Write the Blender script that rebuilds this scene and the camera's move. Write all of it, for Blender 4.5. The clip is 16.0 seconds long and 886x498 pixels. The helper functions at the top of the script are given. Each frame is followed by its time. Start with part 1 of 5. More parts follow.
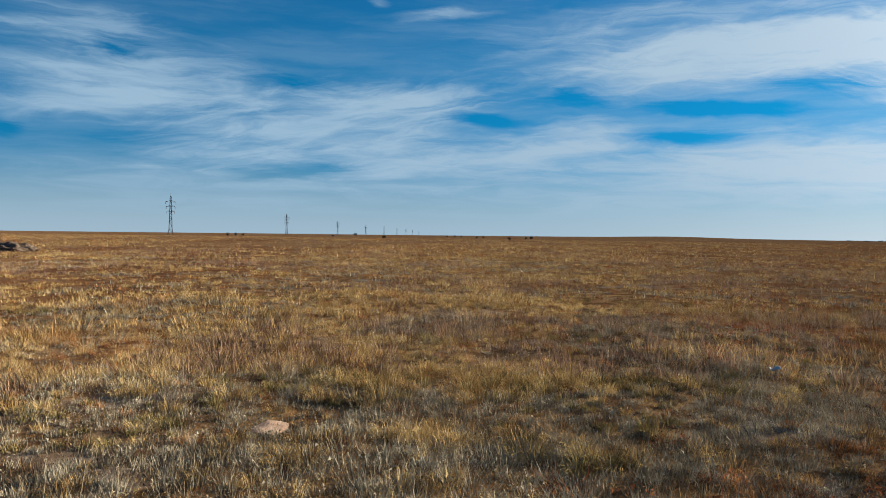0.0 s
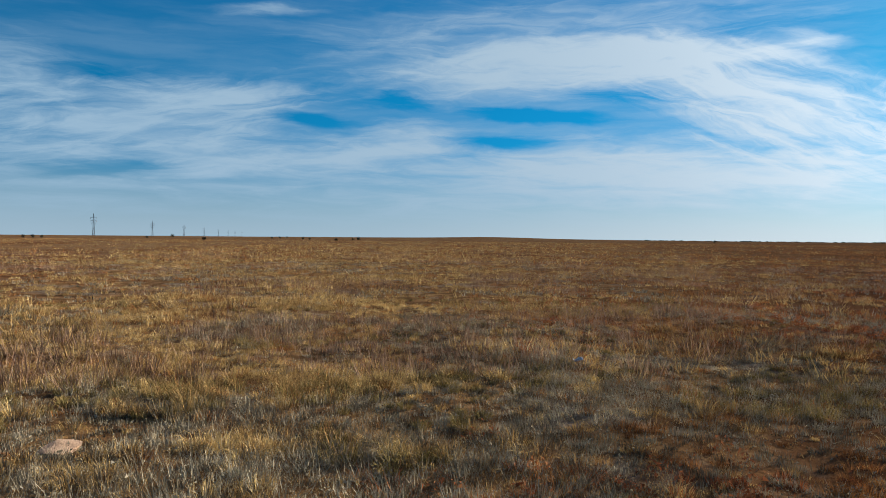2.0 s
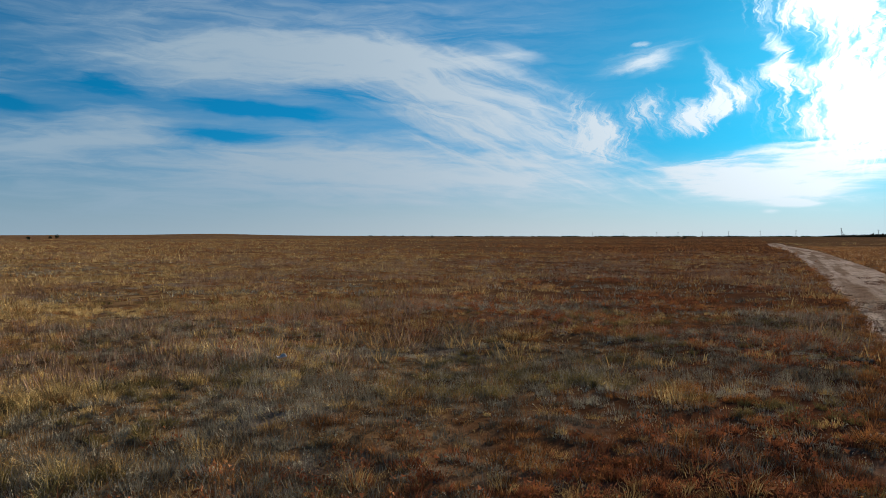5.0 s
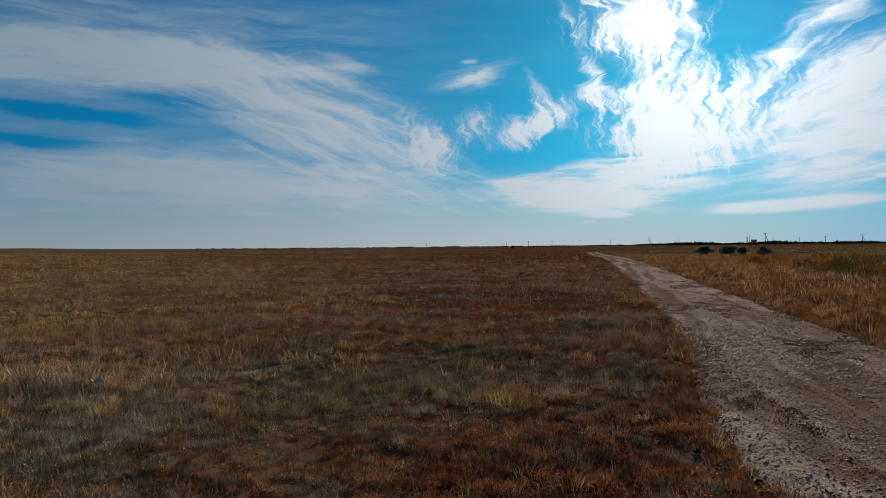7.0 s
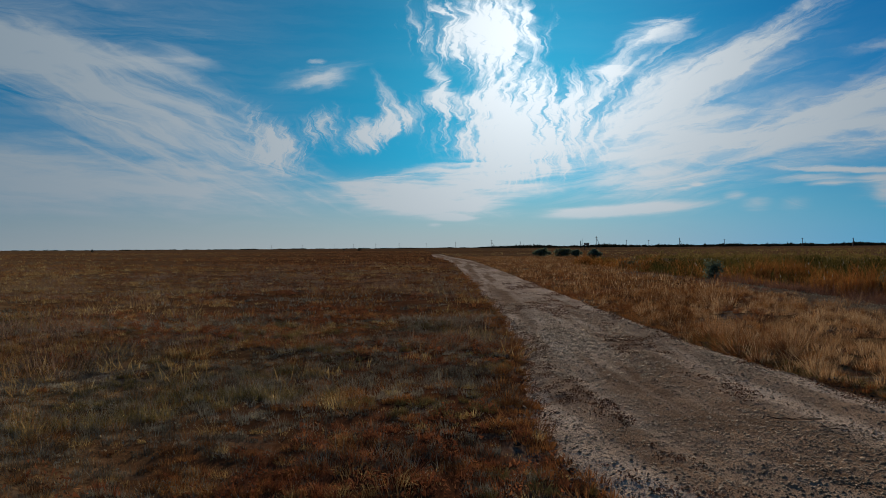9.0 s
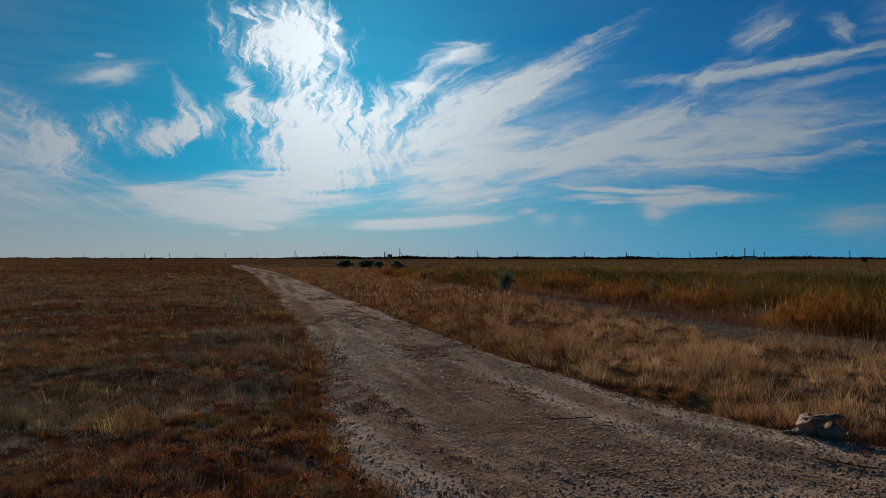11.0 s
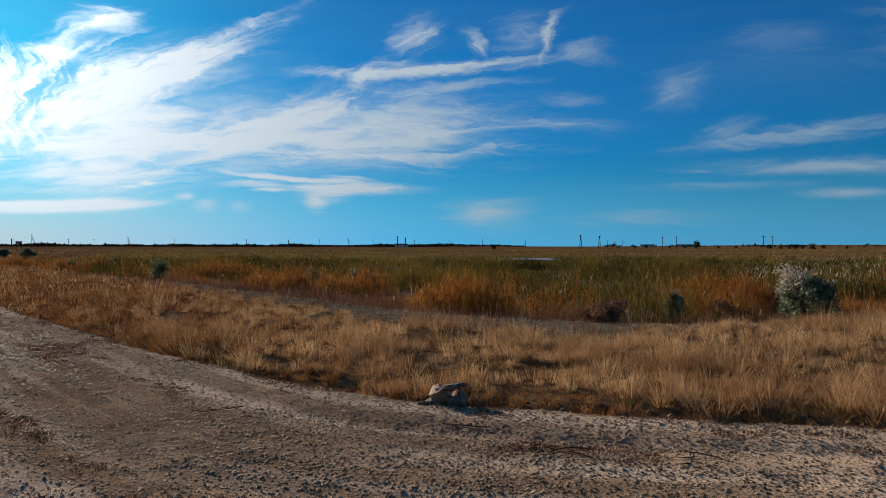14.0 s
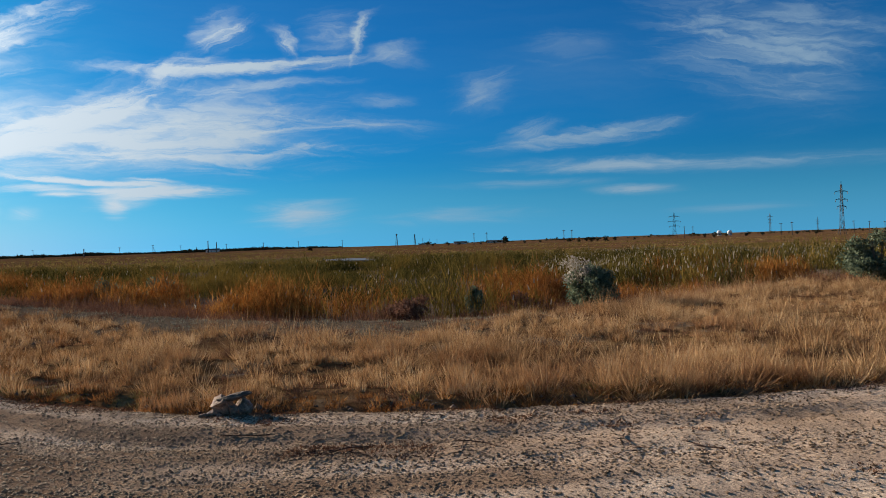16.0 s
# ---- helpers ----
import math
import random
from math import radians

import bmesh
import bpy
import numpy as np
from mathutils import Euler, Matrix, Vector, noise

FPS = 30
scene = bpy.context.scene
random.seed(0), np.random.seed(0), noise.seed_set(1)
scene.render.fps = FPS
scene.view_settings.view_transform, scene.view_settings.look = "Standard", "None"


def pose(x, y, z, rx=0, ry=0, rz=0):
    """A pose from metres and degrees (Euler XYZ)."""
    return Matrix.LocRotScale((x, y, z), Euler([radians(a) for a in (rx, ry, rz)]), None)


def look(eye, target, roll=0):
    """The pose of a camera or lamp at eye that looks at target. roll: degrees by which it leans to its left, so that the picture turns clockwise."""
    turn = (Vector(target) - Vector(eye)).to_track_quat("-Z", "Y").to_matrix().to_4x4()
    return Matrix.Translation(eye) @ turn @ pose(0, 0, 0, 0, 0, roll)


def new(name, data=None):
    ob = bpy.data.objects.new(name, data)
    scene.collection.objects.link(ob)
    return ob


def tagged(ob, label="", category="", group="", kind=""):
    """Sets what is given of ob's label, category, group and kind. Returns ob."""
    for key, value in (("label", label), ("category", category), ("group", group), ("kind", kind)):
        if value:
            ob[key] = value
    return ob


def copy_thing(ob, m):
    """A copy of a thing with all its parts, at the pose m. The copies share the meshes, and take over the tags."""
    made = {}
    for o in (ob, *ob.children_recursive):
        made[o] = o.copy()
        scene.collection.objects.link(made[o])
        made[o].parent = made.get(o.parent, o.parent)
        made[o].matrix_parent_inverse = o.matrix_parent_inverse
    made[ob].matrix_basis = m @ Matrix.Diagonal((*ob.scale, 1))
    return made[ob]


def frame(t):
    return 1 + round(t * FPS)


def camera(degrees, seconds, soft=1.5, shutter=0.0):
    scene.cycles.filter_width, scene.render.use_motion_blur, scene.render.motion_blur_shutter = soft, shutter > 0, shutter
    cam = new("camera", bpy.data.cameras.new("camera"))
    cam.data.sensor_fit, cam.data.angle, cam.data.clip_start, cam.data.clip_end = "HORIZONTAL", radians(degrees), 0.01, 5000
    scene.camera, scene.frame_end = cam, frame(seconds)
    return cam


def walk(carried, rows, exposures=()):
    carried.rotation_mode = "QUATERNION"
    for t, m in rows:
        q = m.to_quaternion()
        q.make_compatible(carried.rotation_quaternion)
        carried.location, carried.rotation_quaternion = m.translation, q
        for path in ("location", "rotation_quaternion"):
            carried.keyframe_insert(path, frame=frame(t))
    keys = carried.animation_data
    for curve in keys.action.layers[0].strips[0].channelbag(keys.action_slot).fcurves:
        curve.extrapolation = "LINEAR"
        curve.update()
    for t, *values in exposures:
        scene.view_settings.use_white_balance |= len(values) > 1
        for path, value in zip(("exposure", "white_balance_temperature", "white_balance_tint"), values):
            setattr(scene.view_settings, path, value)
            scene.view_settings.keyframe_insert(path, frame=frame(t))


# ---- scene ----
cam = camera(62.0, 16.0, soft=0.8)
# seconds, eye east, eye north, yaw, pitch, roll: a slow turn on the spot at eye height
PATH = [
    (0, 0.00, 0.00, 0.12, -1.00, -0.73), (0.5, 0.00, 0.00, -2.81, -1.02, -1.42), (1, 0.00, 0.00, -6.05, -1.07, -0.96),
    (1.5, 0.05, 0.00, -9.63, -0.63, -0.75), (2, 0.10, 0.00, -13.25, -0.78, -0.52), (2.5, 0.20, -0.01, -15.93, -0.96, 0.14),
    (3, 0.30, -0.03, -19.57, -0.53, 0.24), (3.5, 0.34, -0.07, -22.62, -0.39, 1.07), (4, 0.38, -0.10, -27.39, -1.50, 1.41),
    (4.5, 0.37, -0.10, -30.40, -0.98, -0.19), (5, 0.36, -0.10, -34.31, -0.98, -0.03), (7.5, 0.38, -0.10, -50.00, 0.09, 0.14),
    (8, 0.40, -0.13, -53.11, 0.16, -0.30), (10.5, 0.45, -0.28, -69.36, 0.16, 0.88), (11, 0.45, -0.28, -74.02, 0.74, -0.08),
    (11.5, 0.45, -0.29, -78.25, 0.52, -0.20), (12, 0.45, -0.29, -82.08, 0.33, -0.12), (12.5, 0.45, -0.29, -86.89, 0.07, -0.30),
    (13, 0.45, -0.30, -91.54, -0.12, -0.68), (13.5, 0.45, -0.30, -95.86, -0.35, -0.54), (14, 0.44, -0.38, -99.80, -0.21, -0.05),
    (14.5, 0.43, -0.45, -103.12, -0.09, 0.24), (15, 0.41, -0.54, -105.27, -0.12, 0.84), (15.5, 0.38, -0.62, -109.36, -0.17, 1.22),
    (16, 0.36, -0.70, -113.93, -0.40, 1.87),
]
EYE = 1.5
EXPOSURES = [(0, 1.46), (2.5, 1.41), (5, 1.11), (7.5, 0.55), (8, 0.5), (10.5, 0.24), (12, 0.34), (13, 0.69), (13.5, 0.82), (14.5, 1.0), (16, 1.1)]
walk(cam, [(t, pose(x, y, EYE, 90 + p, r, w)) for t, x, y, w, p, r in PATH], EXPOSURES)

# ---- sky and sun ----
SUN_AZ, SUN_EL = 66.5, 16.0
SUN_DIR = Vector((math.sin(radians(SUN_AZ)) * math.cos(radians(SUN_EL)), math.cos(radians(SUN_AZ)) * math.cos(radians(SUN_EL)), math.sin(radians(SUN_EL))))
sun = new("sun", bpy.data.lights.new("sun", "SUN"))
sun.data.energy, sun.data.angle, sun.data.color = 5.0, radians(1.0), (1.0, 0.88, 0.72)
sun.matrix_world = look(SUN_DIR * 50, (0, 0, 0))

world = bpy.data.worlds.new("sky")
scene.world = world
world.use_nodes = True
WT = world.node_tree
WT.nodes.clear()


def wmath(op, a, b=None, c=None, clamp=False):
    n = WT.nodes.new("ShaderNodeMath")
    n.operation, n.use_clamp = op, clamp
    for i, s in enumerate((a, b, c)):
        if s is None:
            continue
        if isinstance(s, (int, float)):
            n.inputs[i].default_value = s
        else:
            WT.links.new(s, n.inputs[i])
    return n.outputs[0]


def wvec(op, a, b=None):
    n = WT.nodes.new("ShaderNodeVectorMath")
    n.operation = op
    for i, s in enumerate((a, b)):
        if s is None:
            continue
        if isinstance(s, (tuple, Vector)):
            n.inputs[i].default_value = tuple(s)
        else:
            WT.links.new(s, n.inputs[i])
    return n.outputs["Value" if op in ("LENGTH", "DOT_PRODUCT") else "Vector"]


def wnoise(vec, scale, detail=4.0, rough=0.55, dist=0.0):
    n = WT.nodes.new("ShaderNodeTexNoise")
    n.inputs["Scale"].default_value, n.inputs["Detail"].default_value = scale, detail
    n.inputs["Roughness"].default_value, n.inputs["Distortion"].default_value = rough, dist
    WT.links.new(vec, n.inputs["Vector"])
    return n


def wrange(val, a, b, c, d, smooth=True):
    n = WT.nodes.new("ShaderNodeMapRange")
    n.interpolation_type = "SMOOTHSTEP" if smooth else "LINEAR"
    WT.links.new(val, n.inputs[0])
    for i, s in enumerate((a, b, c, d)):
        n.inputs[i + 1].default_value = s
    return n.outputs[0]


def wmix(fac, a, b, kind="MIX"):
    n = WT.nodes.new("ShaderNodeMix")
    n.data_type, n.blend_type, n.clamp_factor = "RGBA", kind, True
    for s, i in ((fac, 0), (a, 6), (b, 7)):
        if isinstance(s, (int, float)):
            n.inputs[i].default_value = s
        elif isinstance(s, tuple):
            n.inputs[i].default_value = (*s, 1)
        else:
            WT.links.new(s, n.inputs[i])
    return n.outputs[2]


coord = WT.nodes.new("ShaderNodeTexCoord").outputs["Generated"]
sep = WT.nodes.new("ShaderNodeSeparateXYZ")
WT.links.new(coord, sep.inputs[0])
az_deg = wmath("MULTIPLY", wmath("ARCTAN2", sep.outputs[0], sep.outputs[1]), 57.2958)
el_deg = wmath("MULTIPLY", wmath("ARCSINE", sep.outputs[2]), 57.2958)
comb = WT.nodes.new("ShaderNodeCombineXYZ")
WT.links.new(az_deg, comb.inputs[0])
WT.links.new(el_deg, comb.inputs[1])
flat = comb.outputs[0]
# cirrus: brushes of cloud, each with fibres combed along (or across) it
centred = lambda n: wvec("SUBTRACT", n.outputs["Color"], (0.5, 0.5, 0.5))


def vscale(v, f):
    n = WT.nodes.new("ShaderNodeVectorMath")
    n.operation = "SCALE"
    WT.links.new(v, n.inputs[0])
    if isinstance(f, (int, float)):
        n.inputs["Scale"].default_value = f
    else:
        WT.links.new(f, n.inputs["Scale"])
    return n.outputs[0]


swell = wvec("MULTIPLY", centred(wnoise(wvec("MULTIPLY", flat, (0.10, 0.28, 1.0)), 1.0, 4, 0.6)), (3.4, 1.5, 0.0))
ripple = wvec("MULTIPLY", centred(wnoise(wvec("MULTIPLY", flat, (0.6, 1.3, 1.0)), 1.0, 5, 0.62)), (1.3, 0.75, 0.0))
drift = wvec("ADD", flat, vscale(wvec("ADD", swell, vscale(ripple, wrange(az_deg, 36.0, 50.0, 0.4, 1.0))), wrange(el_deg, 2.0, 9.0, 0.15, 1.0)))
CLOUD_SUM = [None, 0, drift]


def cloud(az, el, long, wide, tilt, amount, bend=0.0, comb=None):
    """One brush of cloud (or, below nought, a gap of blue) in degrees of sky; bend bows it, comb is how stringy it is."""
    comb = comb or (0.3 if az < 42 else 0.5)
    m = WT.nodes.new("ShaderNodeMapping")
    m.vector_type = "TEXTURE"
    m.inputs["Location"].default_value = (az, el, 0)
    m.inputs["Rotation"].default_value = (0, 0, radians(tilt))
    m.inputs["Scale"].default_value = (long * 1.2, wide * 1.35, 1)
    WT.links.new(CLOUD_SUM[2], m.inputs["Vector"])
    way = m.outputs[0]
    if bend:
        s = WT.nodes.new("ShaderNodeSeparateXYZ")
        WT.links.new(way, s.inputs[0])
        c = WT.nodes.new("ShaderNodeCombineXYZ")
        WT.links.new(s.outputs[0], c.inputs[0])
        WT.links.new(wmath("SUBTRACT", s.outputs[1], wmath("MULTIPLY_ADD", wmath("MULTIPLY", s.outputs[0], s.outputs[0]), -bend, bend * 0.5)), c.inputs[1])
        way = c.outputs[0]
    CLOUD_SUM[1] += 1
    strew = 0.45 if wide < 0.6 or comb < 0.2 else 0.9
    u, v = (0.16, 1.25) if comb < 1 else (1.5, 0.45)
    if amount < 0 or wide < 0.6:
        v *= 1.5
    scaled = WT.nodes.new("ShaderNodeVectorMath")
    scaled.operation = "MULTIPLY_ADD"
    WT.links.new(way, scaled.inputs[0])
    scaled.inputs[1].default_value = (long * u, wide * v, 0)
    scaled.inputs[2].default_value = (CLOUD_SUM[1] * 7.3, CLOUD_SUM[1] * 3.1, 0)
    n = wnoise(scaled.outputs[0], 1.0, 5, 0.62, 0.5 if comb < 1 else 0.7)
    n.noise_dimensions = "2D"
    fib = n.outputs["Fac"]
    reach = wmath("ADD", wvec("LENGTH", way), wmath("MULTIPLY_ADD", fib, -strew, strew * 0.5))
    body = wrange(reach, 1.05, -0.1 if amount < 0 else 0.05, 0.0, amount * (0.75 if amount < 0 else 1.0))
    value = wmath("MULTIPLY", body, wmath("MULTIPLY_ADD", wrange(fib, 0.3, 0.7, 0.0, 1.0), 1.6 * min(comb, 1.0), 1.0 - 0.7 * min(comb, 1.0)))
    CLOUD_SUM[0] = value if CLOUD_SUM[0] is None else wmath("ADD", CLOUD_SUM[0], value)
    if CLOUD_SUM[1] % 6 == 0:
        # take the brushes in turn, so that the sky stays small to work out
        CLOUD_SUM[2] = wvec("ADD", drift, vscale(CLOUD_SUM[0], 1e-7))


cloud(-26.8, 14.0, 6.99, 1.32, 1, 0.49)
cloud(-23.5, 10.9, 11.37, 2.42, 1, 0.53)
cloud(-24.4, 12.8, 3.05, 0.88, -4, -0.60)
cloud(-24.4, 9.1, 9.68, 1.23, 4, 0.45)
cloud(-9.3, 8.3, 13.55, 2.72, 9, 0.70)
cloud(-4.7, 10.7, 7.75, 1.14, 1, 0.45)
cloud(-19.0, 3.0, 17.02, 2.42, 1, 0.40)
cloud(2.8, 5.9, 14.27, 0.88, 6, 0.49)
cloud(-5.2, 6.3, 13.67, 1.05, 2, 0.35)
cloud(-12.1, 4.7, 5.40, 0.70, 4, -0.80)
cloud(-31.0, 7.0, 1.54, 0.79, -3, -0.70)
cloud(2.4, 9.1, 2.69, 0.48, -2, -0.50)
cloud(-0.8, 6.4, 3.93, 0.31, 4, -0.30)
cloud(-0.5, 16.6, 4.41, 0.44, 5, 0.53)
cloud(-5.1, 17.3, 0.98, 0.26, -6, 0.49)
cloud(-23.6, 6.9, 4.75, 0.53, 5, -0.25)
cloud(-11.6, 11.2, 3.84, 0.61, -11, -0.35)
cloud(21.5, 14.7, 19.06, 3.07, 1, 0.42)
cloud(19.4, 12.9, 14.44, 2.20, 2, 0.53)
cloud(28.2, 13.2, 10.16, 1.98, -5, 0.40)
cloud(38.3, 9.0, 12.56, 3.29, -22, 0.75)
cloud(20.7, 9.4, 6.62, 0.57, -5, -0.90)
cloud(9.8, 10.7, 3.73, 0.75, -2, -0.55)
cloud(26.3, 10.8, 5.13, 0.75, -4, -0.55)
cloud(18.2, 7.6, 4.39, 0.53, -1, -0.60)
cloud(3.1, 9.0, 3.27, 0.57, -2, -0.45)
cloud(9.6, 7.8, 6.29, 1.14, 4, 0.53)
cloud(18.3, 3.8, 33.25, 3.51, -1, 0.49)
cloud(31.0, 5.1, 18.23, 2.20, -3, 0.49)
cloud(49.7, 12.6, 2.08, 0.61, 10, 0.35)
cloud(40.1, 13.8, 2.78, 0.61, -17, 0.35)
cloud(46.2, 7.6, 2.37, 1.49, -7, 0.60, 0, 1.0)
cloud(49.8, 9.2, 2.06, 1.14, 20, 0.45, 0, 1.0)
cloud(49.9, 12.6, 2.06, 0.70, 7, 0.35)
cloud(49.3, 14.0, 0.67, 0.26, 18, 0.60)
cloud(53.7, 9.5, 2.81, 1.05, 32, 0.65, -0.50, 1.0)
cloud(55.1, 11.2, 2.71, 0.44, -47, 0.42, -0.80, 0.9)
cloud(58.7, 4.7, 8.47, 1.49, 2, 0.68, 0, 0.85)
cloud(58.4, 3.1, 5.91, 1.14, -1, 0.80)
cloud(59.4, 2.3, 2.02, 0.26, -1, 0.90)
cloud(58.4, 11.6, 1.23, 0.79, 5, 0.51, 0, 0.85)
cloud(61.9, 16.3, 4.88, 2.63, 0, 0.93, 0, 1.0)
cloud(63.3, 16.2, 3.49, 2.20, -36, 0.74, 0, 0.85)
cloud(64.2, 12.6, 3.72, 2.11, -28, 0.59, 0, 1.0)
cloud(59.9, 11.2, 2.41, 0.88, 2, 0.68, 0, 1.0)
cloud(65.7, 9.5, 6.95, 3.07, 4, 1.12, 0, 1.0)
cloud(64.6, 7.3, 4.21, 2.28, 0, 0.74, 0, 1.0)
cloud(62.4, 5.4, 6.67, 2.28, 6, 0.56, 0, 0.85)
cloud(55.9, 4.4, 5.98, 0.97, 1, 0.56, 0, 0.85)
cloud(56.9, 3.1, 5.36, 0.79, 1, 0.70)
cloud(59.9, 2.4, 1.64, 0.31, -4, 0.80)
cloud(58.2, 1.8, 0.73, 0.18, 0, 0.60)
cloud(54.1, 9.4, 3.74, 1.14, 23, 0.60, -0.38, 1.0)
cloud(54.1, 10.8, 2.52, 0.44, -71, 0.45, 0, 0.9)
cloud(58.7, 12.7, 1.96, 0.61, -52, 0.51, 0, 1.0)
cloud(62.7, 11.0, 2.77, 0.97, -59, 0.59, 0, 1.0)
cloud(75.7, 5.7, 9.23, 3.07, 7, 0.36, 0, 0.95)
cloud(73.8, 6.7, 6.18, 3.07, 9, 0.30, 0, 0.95)
cloud(73.3, 12.7, 5.97, 1.32, 42, 0.43, 1.00, 0.95)
cloud(74.4, 12.4, 2.74, 0.97, 43, 0.43, 0.45, 0.95)
cloud(75.3, 15.9, 2.28, 0.88, 3, 0.43, 0, 0.95)
cloud(71.7, 13.1, 2.18, 0.44, -2, 0.43, 0, 0.95)
cloud(77.1, 12.3, 6.91, 1.14, 26, 0.36, 0.77, 0.95)
cloud(78.5, 11.8, 1.74, 0.44, 10, 0.58, 0, 0.95)
cloud(79.1, 11.7, 7.19, 1.98, 20, 0.34, 0.33, 0.95)
cloud(77.8, 8.6, 8.27, 1.67, 9, 0.34, 0, 0.95)
cloud(72.3, 2.7, 6.02, 0.48, 1, 1.00)
cloud(76.9, 4.3, 0.59, 0.18, -2, 0.51, 0, 0.85)
cloud(46.0, 8.7, 2.63, 1.32, -42, 0.40, 0, 1.0)
cloud(38.3, 13.3, 3.25, 1.05, -1, 0.25)
cloud(49.0, 12.9, 3.99, 0.70, 11, 0.25)
cloud(76.0, 10.7, 6.68, 1.14, 33, 0.36, 0.85, 0.95)
cloud(80.9, 13.0, 9.97, 0.97, 30, 0.51, 0.91, 0.95)
cloud(81.3, 12.6, 6.65, 0.70, 31, 0.42, 0.62, 0.95)
cloud(80.7, 12.3, 1.76, 0.48, 0, 0.68, 0, 0.95)
cloud(86.7, 9.9, 10.61, 1.32, 21, 0.51, -0.60, 0.95)
cloud(99.0, 13.6, 10.69, 0.53, 4, 0.75, -0.67, 0.8)
cloud(108.2, 15.8, 2.10, 0.44, 58, 0.60, 1.40, 0.7)
cloud(101.8, 15.4, 1.47, 0.57, -52, 0.50, 0.77, 0.9)
cloud(105.8, 15.6, 3.22, 1.67, 6, 0.35, 0, 0.7)
cloud(97.6, 15.9, 2.30, 1.14, 26, 0.50, 0, 0.9)
cloud(96.3, 13.9, 2.34, 0.35, 4, 0.38, 0, 0.95)
cloud(94.4, 7.8, 14.95, 2.11, 1, 0.47, 0, 0.95)
cloud(96.0, 10.0, 12.14, 2.02, 2, 0.32, 0, 0.95)
cloud(100.3, 12.2, 7.53, 0.48, 3, 0.45)
cloud(109.3, 9.3, 5.10, 0.57, -1, 0.28)
cloud(88.4, 5.2, 6.39, 0.22, -3, 0.77, 0, 0.95)
cloud(85.5, 4.7, 2.85, 0.26, 2, 0.90)
cloud(92.9, 4.4, 6.16, 0.48, 0, 1.20)
cloud(92.8, 5.2, 2.22, 0.22, -5, 0.59, 0, 0.95)
cloud(86.6, 4.3, 1.56, 0.18, 2, 0.70)
cloud(90.4, 3.7, 2.44, 0.61, 3, 0.60)
cloud(90.0, 3.2, 0.97, 0.61, -2, 0.50)
cloud(73.1, 2.9, 5.94, 0.48, 3, 1.00)
cloud(77.7, 4.6, 0.67, 0.18, 2, 0.51, 0, 0.85)
cloud(80.5, 3.7, 0.91, 0.35, 3, 0.50)
cloud(82.0, 2.9, 1.23, 0.53, 1, 0.45)
cloud(84.4, 2.9, 1.18, 0.61, 1, 0.40)
cloud(104.0, 2.3, 3.51, 1.32, 7, 0.38)
cloud(115.1, 2.2, 3.07, 0.66, 1, 0.23)
cloud(111.4, 14.3, 2.31, 0.70, -9, 0.22)
cloud(117.1, 11.4, 1.92, 1.14, 3, 0.16, 0, 0.8)
cloud(120.5, 8.5, 2.47, 0.66, 15, 0.60)
cloud(124.8, 7.8, 8.63, 0.75, 3, 0.55)
cloud(125.5, 5.7, 9.02, 0.61, -1, 0.50)
cloud(134.6, 5.2, 12.88, 0.57, -2, 0.42)
cloud(117.3, 11.7, 2.81, 1.49, 14, 0.20, 0, 0.8)
cloud(123.7, 14.5, 3.58, 1.14, -5, 0.18)
cloud(128.6, 3.6, 3.79, 0.44, -2, 0.60)
cloud(135.7, 1.9, 4.97, 0.35, 0, 0.40)
cloud(137.8, 13.7, 8.32, 3.73, -13, 0.42, 0, 0.7)
cloud(140.6, 10.2, 5.69, 3.29, 1, 0.13)
cloud(120.7, 4.4, 7.13, 0.35, 0, 0.30)
cloud(102.6, 2.6, 3.55, 0.97, 2, 0.40)
cloud(116.3, 2.1, 7.21, 0.66, 0, 0.35)
cloud(110.5, 14.8, 2.61, 0.75, 9, 0.28, 0, 0.9)
cloud(109.7, 11.2, 2.32, 0.53, -4, 0.28)
cloud(129.4, 8.4, 3.54, 0.53, 1, 0.20)
cloud(19.0, 7.2, 30.47, 4.83, -1, 0.16, 0, 0.1)
cloud(26.5, 12.4, 17.89, 3.07, -5, 0.15, 0, 0.1)
cloud(85.4, 7.3, 17.36, 3.07, 3, 0.29, 0, 0.1)
cloud(77.7, 10.3, 12.45, 3.73, 11, 0.23, 0, 0.1)
cloud(94.3, 9.3, 12.13, 2.63, 1, 0.17, 0, 0.1)
cloud(-21.2, 9.5, 14.56, 3.95, 1, 0.12, 0, 0.1)
cloud(124.6, 12.6, 8.26, 2.63, -3, 0.12, 0, 0.1)
level_n = wnoise(wvec("MULTIPLY", drift, (0.05, 0.5, 1.0)), 1.0, 6, 0.6)
level = wrange(level_n.outputs["Fac"], 0.3, 0.7, 0.0, 1.0)
veil = wmath("MULTIPLY", wrange(az_deg, 38.0, 54.0, 0.26, 0.05), level)
density = wmath("ADD", CLOUD_SUM[0], veil)
cover_amount = wrange(density, -0.12, 1.2, 0.0, 0.97)

